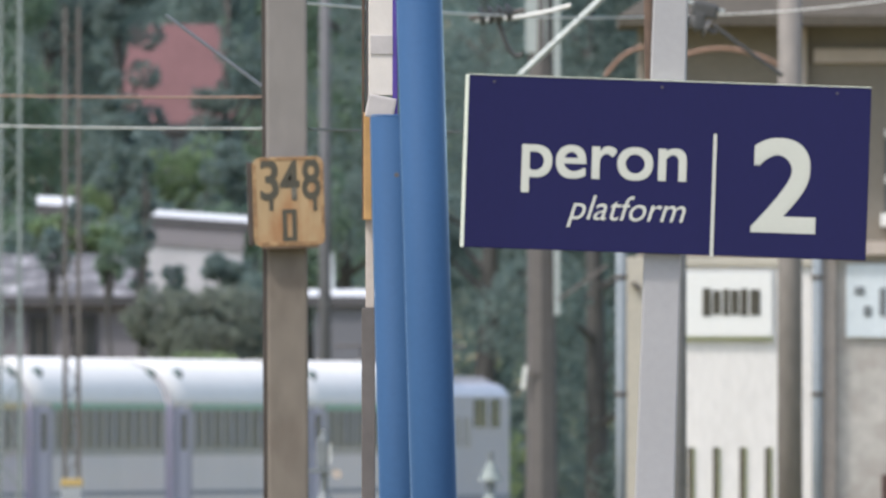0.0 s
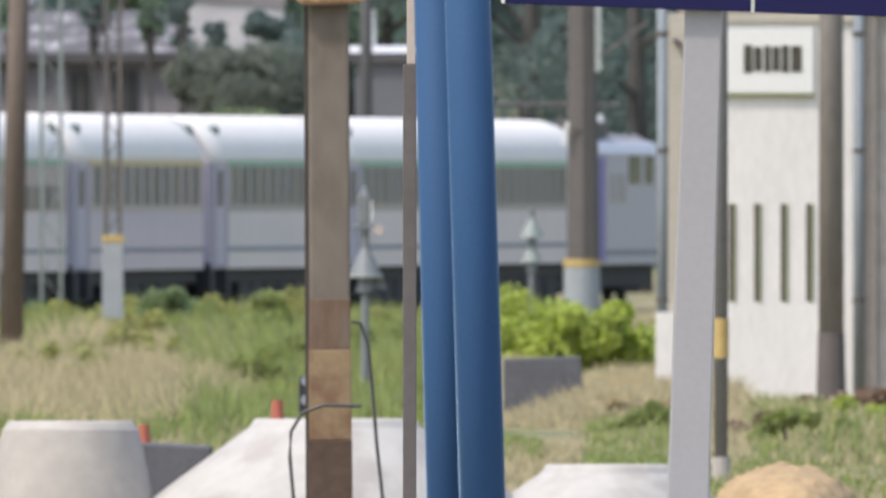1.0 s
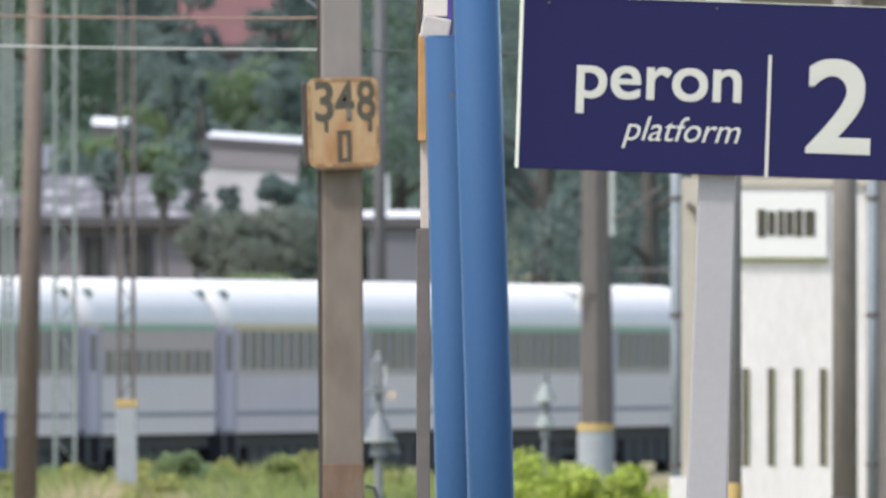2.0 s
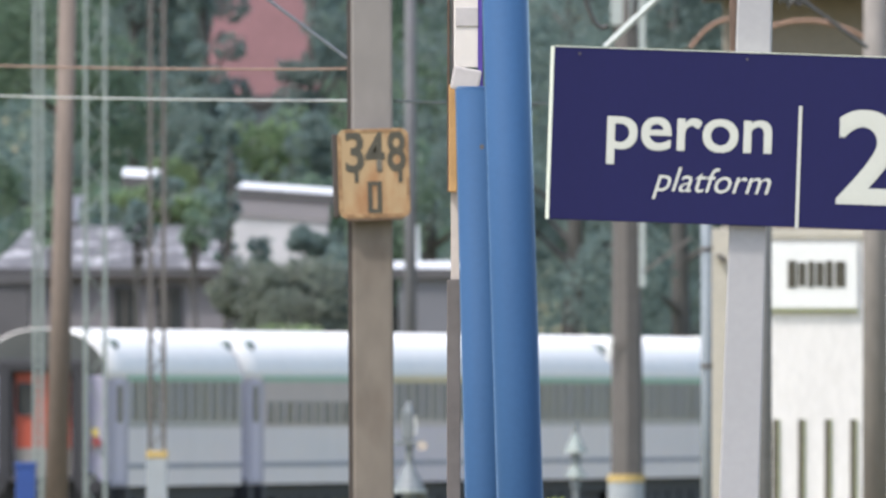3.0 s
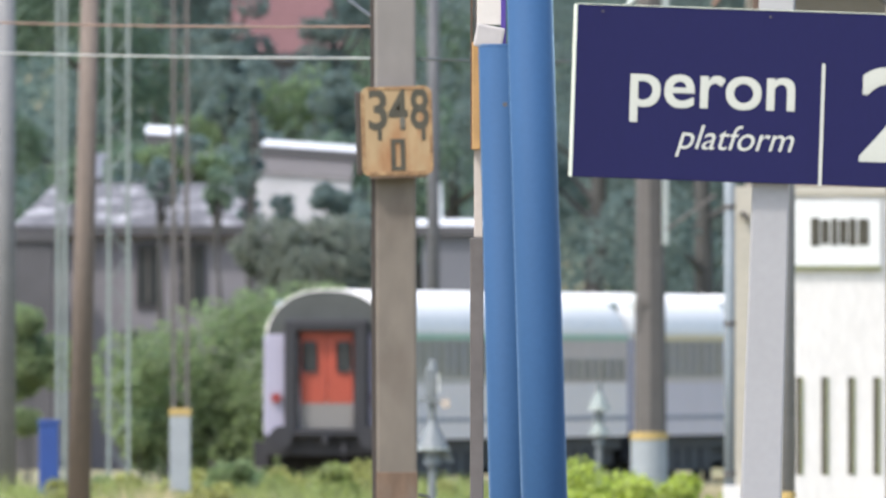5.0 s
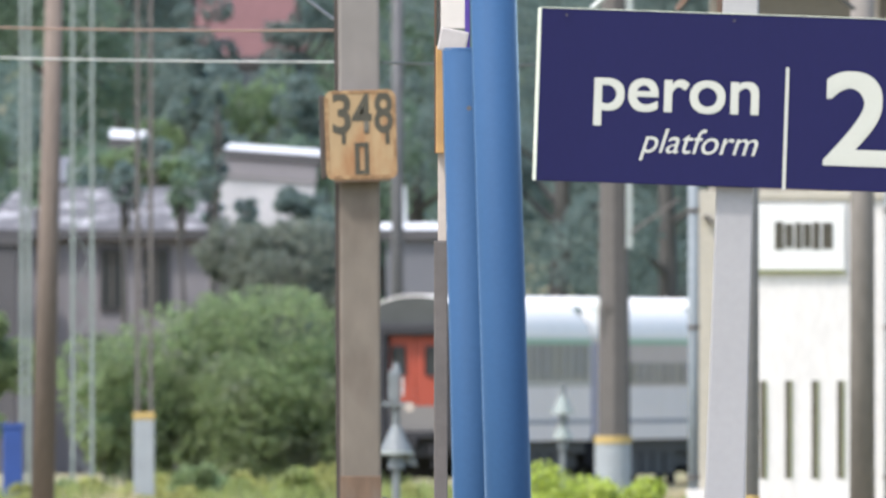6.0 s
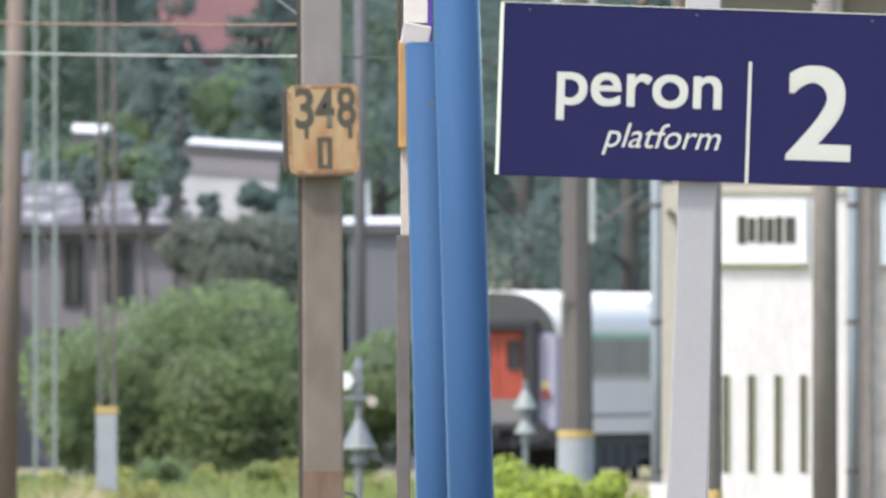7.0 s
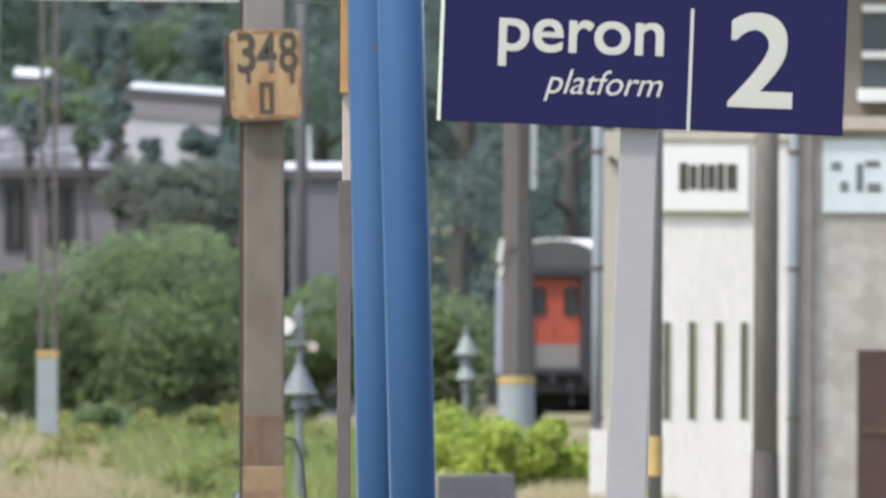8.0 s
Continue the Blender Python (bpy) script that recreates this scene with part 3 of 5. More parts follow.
def brown_post():
    y = 240.0
    top = thing("signal_post", pose(0, 0, 0), "brown steel post with a plate and a pale sheet", "post")
    part("shaft", block(-0.3520, y, 1.5867, 0.0640, 0.06, 3.1733, 0.006), BROWN_STEEL, top)
    part("upper_shaft", block(-0.3440, y + 0.02, 4.1000, 0.0427, 0.05, 1.8533, 0.004), PINK_TRIM, top)
    part("plate", block(-0.3547, y - 0.05, 3.8400, 0.0400, 0.4, 0.5067, 0.006), ORANGE, top, "orange plate seen edge-on")
    part("back_strip", block(-0.3760, y - 0.04, 4.3067, 0.0133, 0.3, 1.4400, 0.003), DARK_RUST, top)
    part("sheet", block(-0.2921, y - 0.4, 4.5943, 0.1168, 0.02, 0.8445, 0.006), BANNER, top, "cream sheet sign panel")
    part("hem", block(-0.2930, y - 0.41, 4.1150, 0.1360, 0.03, 0.1100, 0.012, turn=pose(0, 0, 0, 0, 11, 0)), BANNER_EDGE, top)
    part("hem", block(-0.2895, y - 0.411, 4.4111, 0.1062, 0.014, 0.0903, 0.004), BANNER_EDGE, top)
    part("seam", block(-0.2257, y - 0.4, 4.5359, 0.0239, 0.03, 0.9613, 0.003), PURPLE, top, "violet edge of the sheet")


brown_post()


def lattice_mast(x, y, h, w, mat, label, foot=0.0, group="lattice masts"):
    top = thing("lattice_mast", pose(x, y, 0), label, "mast", group)
    base = foot or 0.0
    for sx in (-1, 1):
        for sy in (-1, 1):
            part("leg", block(sx * w / 2, sy * w / 2, (base + h) / 2, 0.07, 0.07, h - base), mat, top)
    bm = bmesh.new()
    step, z, side = w * 1.4, base + 0.05, 1
    while z < h - step:
        for sy in (-1, 1):
            rod((-side * w / 2, sy * w / 2, z), (side * w / 2, sy * w / 2, z + step), 0.012, n=5, bm=bm)
            rod((sy * w / 2, -side * w / 2, z), (sy * w / 2, side * w / 2, z + step), 0.012, n=5, bm=bm)
        z, side = z + step, -side
    part("bracing", bm, mat, top)
    if foot:
        part("foundation", block(0, 0, foot / 2 - 0.15, w + 0.12, w + 0.12, foot + 0.3, 0.02), FOOT_GREY, top, "blue-grey concrete foundation")
        part("painted_cap", block(0, 0, foot - 0.04, w + 0.14, w + 0.14, 0.12, 0.015), FOOT_YELLOW, top, "ochre painted cap")
    return top


lattice_mast(-6.0590, 830, 9.5, 0.22, STEEL_DARK, "dark lattice mast on a grey foundation with ochre cap", 1.7700)
lattice_mast(-7.79, 915, 11, 0.35, STEEL_PALE, "pale galvanised lattice mast")
lattice_mast(-8.72, 905, 11, 0.13, STEEL_PALE, "pale galvanised lattice mast")
plain_mast_x = -9.45


def solid_mast(x, y, h, w, foot, label):
    top = thing("catenary_mast", pose(x, y, 0), label, "mast", "catenary masts")
    part("shaft", rod((0.02, 0, foot - 0.1), (0.0, 0, h), w * 0.62, w * 0.42, 8), STEEL_DARK, top)
    part("upper_shaft", block(-0.08, 0, (9.2869 + h) / 2, w * 0.8, w * 0.8, h - 9.2869, 0.02), STEEL_LIGHT, top, "pale galvanised upper shaft")
    part("foundation", rod((0, 0, -0.3), (0, 0, foot), w * 0.72, w * 0.68, 16), FOOT_GREY, top, "blue-grey concrete foundation")
    part("painted_cap", rod((0, 0, foot - 0.1), (0, 0, foot + 0.03), w * 0.71, w * 0.71, 16), FOOT_YELLOW, top, "ochre painted cap")
    return top


mast = solid_mast(1.7396, 905, 11.5, 0.47, 1.2626, "dark catenary mast on a grey foundation with ochre cap")


part("white_tag", block(-0.2932, -0.3, 3.5241, 0.07, 0.03, 0.4219, 0.01, turn=pose(0, 0, 0, 0, 8, 0)), SIGN_WHITE, mast, "small white tag")
part("hanger", block(0.2894, -0.2, 7.8145, 0.11, 0.06, 6.3710, 0.01), STEEL_LIGHT, mast, "pale hanging bracket")
part("hanger_arm", block(0.1487, -0.18, 9.3, 0.4, 0.05, 0.05), STEEL_DARK, mast)
part("tag_arm", block(-0.1727, -0.28, 3.6044, 0.28, 0.03, 0.03), STEEL_DARK, mast)


def plain_pole(name, x, y, h, r0, r1, mat, label, lean=0.0):
    top = thing(name, pose(x, y, 0, 0, lean, 0), label, "pole")
    part("shaft", rod((0, 0, -0.3), (0, 0, h), r0, r1, 14), mat, top, smooth=True)
    return top


pole = plain_pole("wooden_pole", -7.26, 780, 10, 0.19, 0.13, WOOD_POLE, "leaning weathered wooden pole", 1.3)
pole = plain_pole("banded_pole", 2.0484, 440, 9, 0.062, 0.055, GREY_STEEL, "thin grey pole with an ochre band")
part("band", rod((0, 0, 1.1089), (0, 0, 1.4511), 0.068, n=14), FOOT_YELLOW, pole, "ochre painted band")
part("foot", rod((0, 0, -0.2), (0, 0, 0.2533), 0.09, 0.08, 12), BLOCKS, pole)
plain_pole("grey_pole", plain_mast_x, 880, 11, 0.19, 0.17, GREY_STEEL, "plain grey round pole")
plain_pole("brown_pole", 1.2633, 300, 9, 0.036, 0.034, DARK_RUST, "thin dark brown pole behind the sign", -0.5)
pole = plain_pole("street_pole", 3.9228, 575, 10, 0.15, 0.13, POLE_STEEL, "dark grey pole with a thickened foot", 0.0)
part("foot_sleeve", rod((0, 0, -0.2), (0, 0, 0.9389), 0.185, 0.155, 14), BROWN_STEEL, pole)


def shunting_signal(x, y, label, post_h, thick, hoods, mat):
    """A slim post with hooded lanterns: each hood has its foot, its tip and half its width."""
    top = thing("shunting_signal", pose(x, y, 0), label, "signal", "shunting signals")
    part("post", rod((0, 0, -0.2), (0, 0, post_h), thick, thick * 0.85, 10), STEEL_MID, top)
    for z0, z1, w in hoods:
        part("hood", rod((0, 0, z0), (0, 0, z1), w, w * 0.16, 12), mat, top)
        part("rim", rod((0, 0, z0 - 0.03), (0, 0, z0), w * 1.04, n=12), STEEL_LIGHT, top)
        part("lamp", rod((0, 0, z0 - 0.2), (0, 0, z0 - 0.03), w * 0.55, w * 0.4, 10), STEEL_MID, top)
    return top


signal = shunting_signal(-1.405, 600, "slim grey signal post with a turning lantern", 2.5, 0.055, ((1.55, 1.9, 0.2),), STEEL_MID)
part("skirt", prism([(-0.03, 1.62), (0.19, 1.56), (0.26, 1.37), (0.1, 1.4)], 0.05, 0.12), STEEL_MID, signal, "grey bent sheet skirt")
part("crossarm", block(0.0, -0.07, 2.11, 0.34, 0.04, 0.05, 0.01), STEEL_MID, signal)
part("cap", rod((0, 0, 2.46), (0, 0, 2.6), 0.07, 0.03, 10), STEEL_MID, signal)
lamp = part("round_lamp", rod((0.155, -0.08, 2.075), (0.155, -0.2, 2.075), 0.06, n=14), PINK_TRIM, signal, "round beige lamp")
part("stub", rod((0.155, 0.0, 2.075), (0.155, -0.08, 2.075), 0.03, n=8), STEEL_DARK, lamp)
# the lantern's head turns on the post when the points are set back
LANTERN = part("lantern_head", block(0, 0, 0, 0.13, 0.14, 0.36, 0.03), STEEL_MID, signal, "grey turning lantern head")
LANTERN.matrix_basis = pose(-0.02, 0, 2.32)
part("arrow_face", prism([(-0.19, -0.12), (-0.08, -0.08), (-0.035, 0.0), (-0.09, 0.09), (-0.19, 0.11)], -0.11, -0.095), SIGN_WHITE, LANTERN, "white arrow face")
part("arrow_arm", block(-0.06, -0.078, -0.02, 0.14, 0.02, 0.03), STEEL_MID, LANTERN)
shunting_signal(0.8400, 900, "small white signal with two hooded lanterns", 2.2000, 0.06, ((1.7200, 2.0600, 0.2), (1.2800, 1.5700, 0.18)), STEEL_PALE)
plain_pole("grey_pole", -2.62, 1130, 14.5, 0.15, 0.12, FAR_STEEL, "tall plain grey pole behind the railway")


# ---- wires ----
def wire(p, q, drop, r, mat, label):
    tagged(part("wire", sag(hang(p, q, drop), r), mat), label, "wire", "overhead wires")


wire((-4.9511, 400, 5.2667), (-1.1058, 320.0, 4.6907), 0.02, 0.009, WIRE_RUST, "rust-brown overhead wire beside the mast")
wire((-5.1987, 420, 5.1480), (-1.1021, 321.0, 4.4975), 0.015, 0.007, WIRE_PALE, "pale bare overhead line wire")
wire((-0.8417, 321.0, 4.4939), (0.4898, 380.0, 4.8293), 0.01, 0.009, WIRE_DARK, "dark overhead line wire")
wire((-0.8703, 321.0, 5.2893), (0.5156, 400.0, 5.8533), 0.01, 0.009, WIRE_PALE, "pale bare overhead line wire")
wire((-0.0178, 400.0, 5.8800), (2.0592, 430.0, 6.0973), 0.03, 0.008, WIRE_PALE, "pale bare overhead line wire")
wire((2.0353, 430.0, 6.0973), (4.0898, 430.0, 6.2789), 0.04, 0.008, WIRE_PALE, "pale bare overhead line wire")
wire((-1.7930, 330.0, 5.2840), (-1.1058, 320.0, 4.7333), 0.0, 0.011, WIRE_DARK, "dark stay wire on the mast")
wire((0.6347, 420.0, 5.5213), (1.3580, 420.0, 6.2027), 0.0, 0.03, STEEL_LIGHT, "pale steel bracket tube overhead")
wire((1.9067, 600.0, 6.7600), (2.3733, 600.0, 7.1067), -0.08, 0.03, WIRE_RUST, "rust-brown bent wire before building")
wire((2.8533, 600.0, 7.0133), (4.0067, 600.0, 6.8667), -0.14, 0.03, WIRE_RUST, "rust-brown bent wire before building")
wire((2.2838, 430.0, 6.0161), (2.8714, 430.0, 5.5861), 0.0, 0.02, WIRE_DARK, "dark slanting steel stay wire")
wire((2.0400, 900.0, 4.8800), (2.9100, 900.0, 5.5000), 0.0, 0.03, STEEL_DARK, "dark slanting steel stay wire")


def insulator(x, y, z, label, turn=0.0):
    top = thing("insulator", pose(x, y, z, 0, turn, 0), label, "insulator", "insulators")
    for i in range(4):
        part("disc", rod((0, 0, i * 0.07), (0, 0, i * 0.07 + 0.05), 0.085, 0.05, 14), WIRE_DARK, top)
    part("pin", rod((0, 0, -0.08), (0, 0, 0.36), 0.02, n=8), STEEL_DARK, top)


insulator(2.2256, 428, 5.9669, "dark ribbed insulator clamped to the wire", -62)
clamp = thing("wire_clamp", pose(2.1963, 426, 6.1121, 0, 12, 0), "black cast clamp that holds the wire", "clamp")
part("jaw", block(0, 0, 0, 0.22, 0.1, 0.13, 0.03), WIRE_DARK, clamp)
part("strap", block(-0.03, -0.02, -0.1, 0.1, 0.07, 0.16, 0.025), WIRE_DARK, clamp)
part("bar", rod((-0.75, 0, 0.07), (0.16, 0, 0.02), 0.016, n=8), STEEL_LIGHT, clamp, "pale steel bar")
insulator(0.2830, 398, 5.8282, "pale ribbed insulator along the wire", 82)
wire((0.4245, 398.0, 5.8282), (0.6235, 398.0, 5.5408), 0.12, 0.022, WIRE_DARK, "dark drooping cable under the wire")
wire((0.2501, 402.0, 5.8339), (1.0095, 402.0, 5.9500), 0.03, 0.02, WIRE_PALE, "pale thick clamp cable overhead")


# ---- the signal box ----
def signal_box():
    y = 610.0
    top = thing("signal_box", pose(0, 0, 0), "old signal box with white bay and grey render", "building")
    def front(name, x0, x1, z0, z1, dy, depth, mat, label="", bevel=0.01, parent=None):
        return part(name, block((x0 + x1) / 2, y - dy + depth / 2, (z0 + z1) / 2, x1 - x0, depth, z1 - z0, bevel), mat, parent or top, label)
    eaves = 4.6672
    front("wall", 2.1282, 4.5818, -0.2, eaves, 0.0, 6.0, CREAM_TRIM)
    bay = front("bay", 2.8602, 4.4462, -0.2, 4.5656, 0.35, 0.4, WHITE_WALL, "white rendered bay in full sun")
    front("bay_cornice", 2.8196, 4.4801, 4.5520, 4.6672, 0.40, 0.5, CREAM_TRIM, "", 0.02, bay)
    board = front("name_board", 2.8738, 3.9447, 3.7116, 4.4842, 0.40, 0.05, SIGN_WHITE, "white name board with unreadable dark writing", 0.008)
    front("shelf", 2.8602, 3.9582, 3.6720, 3.6980, 0.415, 0.06, GREEN_TRIM, "", 0.004, board)
    for i, (a, b, c) in enumerate(((3.111, 3.213, 0), (3.233, 3.328, 6), (3.355, 3.430, 2), (3.450, 3.545, 5), (3.565, 3.653, 1), (3.680, 3.802, 3))):
        front("dark_bar", a, b, 3.9556 + c * 0.004, 4.2877 - c * 0.004, 0.412, 0.02, INK, "", 0.004, board)
    for x in (2.969, 3.274, 3.592, 3.897):
        slot = front("slot", x - 0.041, x + 0.027, 1.2106, 2.3831, 0.356, 0.02, SLOT, "dark narrow ventilation slot", 0.004)
        front("slot_frame", x + 0.027, x + 0.047, 1.2106, 2.3831, 0.37, 0.03, GREEN_TRIM, "", 0.002, slot)
    for x, label in ((2.135, "zinc downpipe"), (4.487, "zinc downpipe")):
        pipe = part("downpipe", rod((x, y - 0.42, 0.1), (x, y - 0.42, 4.7689), 0.066, n=14), PIPE, top, label, True)
        for z in (1.2, 3.0, 4.4):
            part("clamp", rod((x, y - 0.42, z), (x, y - 0.42, z + 0.05), 0.078, n=14), STEEL_DARK, pipe)
    part("hook", block(2.3210, y - 0.05, 4.3187, 0.13, 0.1, 0.05, 0.01, turn=pose(0, 0, 0, 0, 38, 0)), STEEL_DARK, top)
    front("corner_pilaster", 4.5276, 4.7038, -0.2, 4.7689, 0.3, 0.6, PINK_TRIM)
    grey = front("side_wall", 4.7038, 8.9196, -0.2, 4.7689, 0.2, 6.0, GREY_WALL, "patchy grey cement render")
    front("plinth", 2.055, 2.29, -0.2, 1.08, 0.52, 0.5, WHITE_WALL, "pale plinth at the corner")
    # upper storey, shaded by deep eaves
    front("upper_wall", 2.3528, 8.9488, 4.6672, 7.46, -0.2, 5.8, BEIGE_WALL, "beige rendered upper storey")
    front("string_course", 2.8534, 8.9196, 4.6876, 4.8502, 0.36, 0.6, PINK_TRIM)
    front("lintel", 4.4462, 8.9196, 6.9920, 7.1682, -0.1, 0.3, PINK_TRIM)
    front("pilaster", 4.1751, 4.3649, 4.8502, 7.43, -0.05, 0.3, PINK_TRIM)
    window = thing("window", pose(0, 0, 0), "", "")
    window.parent = top
    del_x0, del_x1 = 5.3002, 6.0729
    part("pane", block((del_x0 + del_x1) / 2, y + 0.19, 5.6737, del_x1 - del_x0, 0.03, 0.9286), PANE_GREY, window)
    for z in (5.5958, 6.1516):
        part("frame", block((del_x0 + del_x1) / 2, y + 0.15, z, del_x1 - del_x0, 0.08, 0.09, 0.01), SIGN_WHITE, window)
    part("sill", block((del_x0 + del_x1) / 2, y + 0.05, 5.1078, del_x1 - del_x0 + 0.1, 0.35, 0.16, 0.02), SIGN_WHITE, window)
    notice = front("notice_board", 4.8326, 5.8018, 3.6980, 4.5791, 0.25, 0.06, PALE_BLUE, "pale blue board with worn dark marks")
    for a, b, c, d in ((4.934, 5.056, 4.213, 4.308), (5.043, 5.138, 3.956, 4.078), (5.232, 5.314, 3.956, 4.294), (5.341, 5.517, 4.254, 4.328), (5.368, 5.531, 3.956, 4.057)):
        front("dark_mark", a, b, c, d, 0.262, 0.02, STEEL_MID, "", 0.02, notice)
    door = front("door", 5.2596, 6.3440, 0.0, 2.0578, 0.24, 0.08, BROWN_DOOR, "dark brown wooden door", 0.02)
    front("rail", 5.2867, 6.3169, 1.0411, 1.1428, 0.255, 0.03, DARK_RUST, "", 0.004, door)
    # low hipped roof with deep eaves
    bm = bmesh.new()
    x0, x1, y0, y1, z0, z1 = 2.1079, 9.5973, y - 0.7, y + 7.0, 7.56, 9.3
    low = [bm.verts.new(p) for p in ((x0, y0, z0), (x1, y0, z0), (x1, y1, z0), (x0, y1, z0))]
    under = [bm.verts.new((v.co.x, v.co.y, z0 - 0.12)) for v in low]
    ridge = [bm.verts.new((x0 + 2.6, (y0 + y1) / 2, z1)), bm.verts.new((x1 - 2.6, (y0 + y1) / 2, z1))]
    bm.faces.new((low[0], low[1], ridge[1], ridge[0]))
    bm.faces.new((low[2], low[3], ridge[0], ridge[1]))
    bm.faces.new((low[1], low[2], ridge[1]))
    bm.faces.new((low[3], low[0], ridge[0]))
    bm.faces.new(under)
    for i in range(4):
        bm.faces.new((low[i], low[(i + 1) % 4], under[(i + 1) % 4], under[i]))
    part("roof", bm, ROOF_BROWN, top, "brown hipped roof with deep eaves")


GREEN_TRIM = material("green_slot_paint", (0.24, 0.27, 0.13), 0.6, vary=0.2, coarse=6)
signal_box()


# ---- the train ----
def coach_outline(z0=1.0, wide=1.41):
    side = [(wide, z0), (wide, 2.1), (wide, 3.02)]
    arc = [(wide * math.cos(a) ** 0.85, 3.02 + 0.95 * math.sin(a)) for a in (radians(d) for d in range(10, 90, 10))]
    right = side + arc
    return right, [(0.0, 3.97)], [(-x, z) for x, z in reversed(right)]


NARROW, TAPER = 0.865, 1.75  # the vestibules draw in towards the ends of a coach


def skin(z_from, z_to, L, grow=0.0):
    """One closed shell of the coach between two heights of its outline, drawn in at both ends."""
    right, crown, left = coach_outline()
    points = [(x + grow, z) for x, z in right if z_from - 0.01 <= z <= z_to + 0.01]
    mid = [(x, z + grow) for x, z in crown if z <= z_to + 0.01]
    outline = points + mid + [(-x, z) for x, z in reversed(points)]
    bm = bmesh.new()
    rings = [[bm.verts.new((x * k, y, z)) for x, z in outline] for y, k in ((-L, NARROW), (TAPER - L, 1.0), (L - TAPER, 1.0), (L, NARROW))]
    n = len(outline)
    bm.faces.new(rings[0])
    bm.faces.new(reversed(rings[-1]))
    for a, b in zip(rings, rings[1:]):
        for i in range(n):
            bm.faces.new((a[i], b[i], b[(i + 1) % n], a[(i + 1) % n]))
    return bm


def drawn_in(y, L):
    """Half the width of the coach's side at y, and the turn of its side there."""
    past = max(0.0, (abs(y) - (L - TAPER)) / TAPER)
    slant = math.degrees(math.atan(1.41 * (1 - NARROW) / TAPER)) if past else 0.0
    return 1.41 * (1 - (1 - NARROW) * past), slant


def coach(label, line, band, tail=False, restaurant=False):
    top = thing("passenger_coach", pose(0, 0, 0), label, "railway coach", "coaches of the train")
    L = 12.65
    part("lower_body", skin(1.0, 2.1, L), COACH_LILAC if line is YELLOW_LINE else COACH, top)
    part("window_band", skin(2.1, 3.02, L, 0.003), band, top)
    part("roof", skin(3.02, 3.97, L - 0.02), ROOF_WHITE, top, "pale weathered coach roof", True)
    for sx in (-1, 1):
        part("class_line", block(sx * 1.415, 0, 3.03, 0.024, 2 * (L - TAPER), 0.11, 0.004), line, top)
        part("stripe", block(sx * 1.413, 0, 1.38, 0.012, 2 * (L - TAPER), 0.09, 0.003), STRIPE, top)
    pane = mesh_of("window", block(0, 0, 0, 0.02, 1.25, 0.44 if restaurant else 0.74, 0.008), COACH_GLASS)
    drape = mesh_of("curtain", block(0, 0, 0, 0.012, 0.26, 0.36 if restaurant else 0.62, 0.004), CURTAIN)
    rng = np.random.default_rng(len(label))
    for i in range(11):
        y = -9.4 + i * 1.88
        for sx in (-1, 1):
            w = share("window", pane, top, pose(sx * 1.412, y, 2.38 if restaurant else 2.6))
            for dy in (-0.48, 0.48):
                if rng.uniform() < (0.85 if line is YELLOW_LINE else 0.55):
                    share("curtain", drape, w, pose(sx * 0.008, dy, 0.03))
    for y in (-11.75, 11.75):
        for sx in (-1, 1):
            out, slant = drawn_in(y, L)
            turn = pose(0, 0, 0, 0, 0, sx * math.copysign(slant, y))
            mid_y = math.copysign(L - TAPER / 2, y)
            part("vestibule_side", block(sx * drawn_in(mid_y, L)[0], mid_y, 2.0, 0.03, TAPER, 1.98, 0.006, turn=turn), END_POST, top, "pale lilac vestibule side")
            door = part("door", block(sx * (out + 0.012), y, 2.05, 0.03, 0.85, 1.95, 0.01, turn=turn), COACH_DOOR, top, "violet-grey entrance door")
            part("door_window", block(sx * (out + 0.03), y, 2.55, 0.015, 0.5, 0.7, 0.01, turn=turn), COACH_GLASS, door)
            part("step", block(sx * 1.36, y, 0.72, 0.3, 0.8, 0.5, 0.02), UNDER, top)
        for sx in (-1, 1):
            vent = part("roof_vent", rod((sx * 0.98, y * 0.92, 3.5), (sx * 1.13, y * 0.92, 3.68), 0.07, 0.07, 10), VENT, top)
            part("cowl", rod((sx * 1.10, y * 0.92, 3.64), (sx * 1.18, y * 0.92, 3.74), 0.13, 0.08, 12), VENT, vent)
    for sy in (-1, 1):
        ends(top, sy, L, tail and sy < 0)
    part("underframe", block(0, 0, 0.86, 2.5, 2 * L - 0.6, 0.26, 0.02), UNDER, top)
    # Boxes made long to fill the dark shadow band under the body.
    for y in (-5.6, -3.0, -0.3, 2.4, 5.2):
        for sx in (-0.72, 0.72):
            part("equipment_box", block(sx, y, 0.56, 1.0, 2.3, 0.62, 0.03), UNDER, top)
    for y in (-9.3, 9.3):
        bogie = part("bogie", block(0, y, 0.58, 2.2, 3.4, 0.34, 0.04), UNDER, top)
        for dy in (-1.25, 1.25):
            for sx in (-0.75, 0.75):
                part("wheel", rod((sx - 0.065, y + dy, 0.46), (sx + 0.065, y + dy, 0.46), 0.46, n=24), UNDER, bogie)
    return top


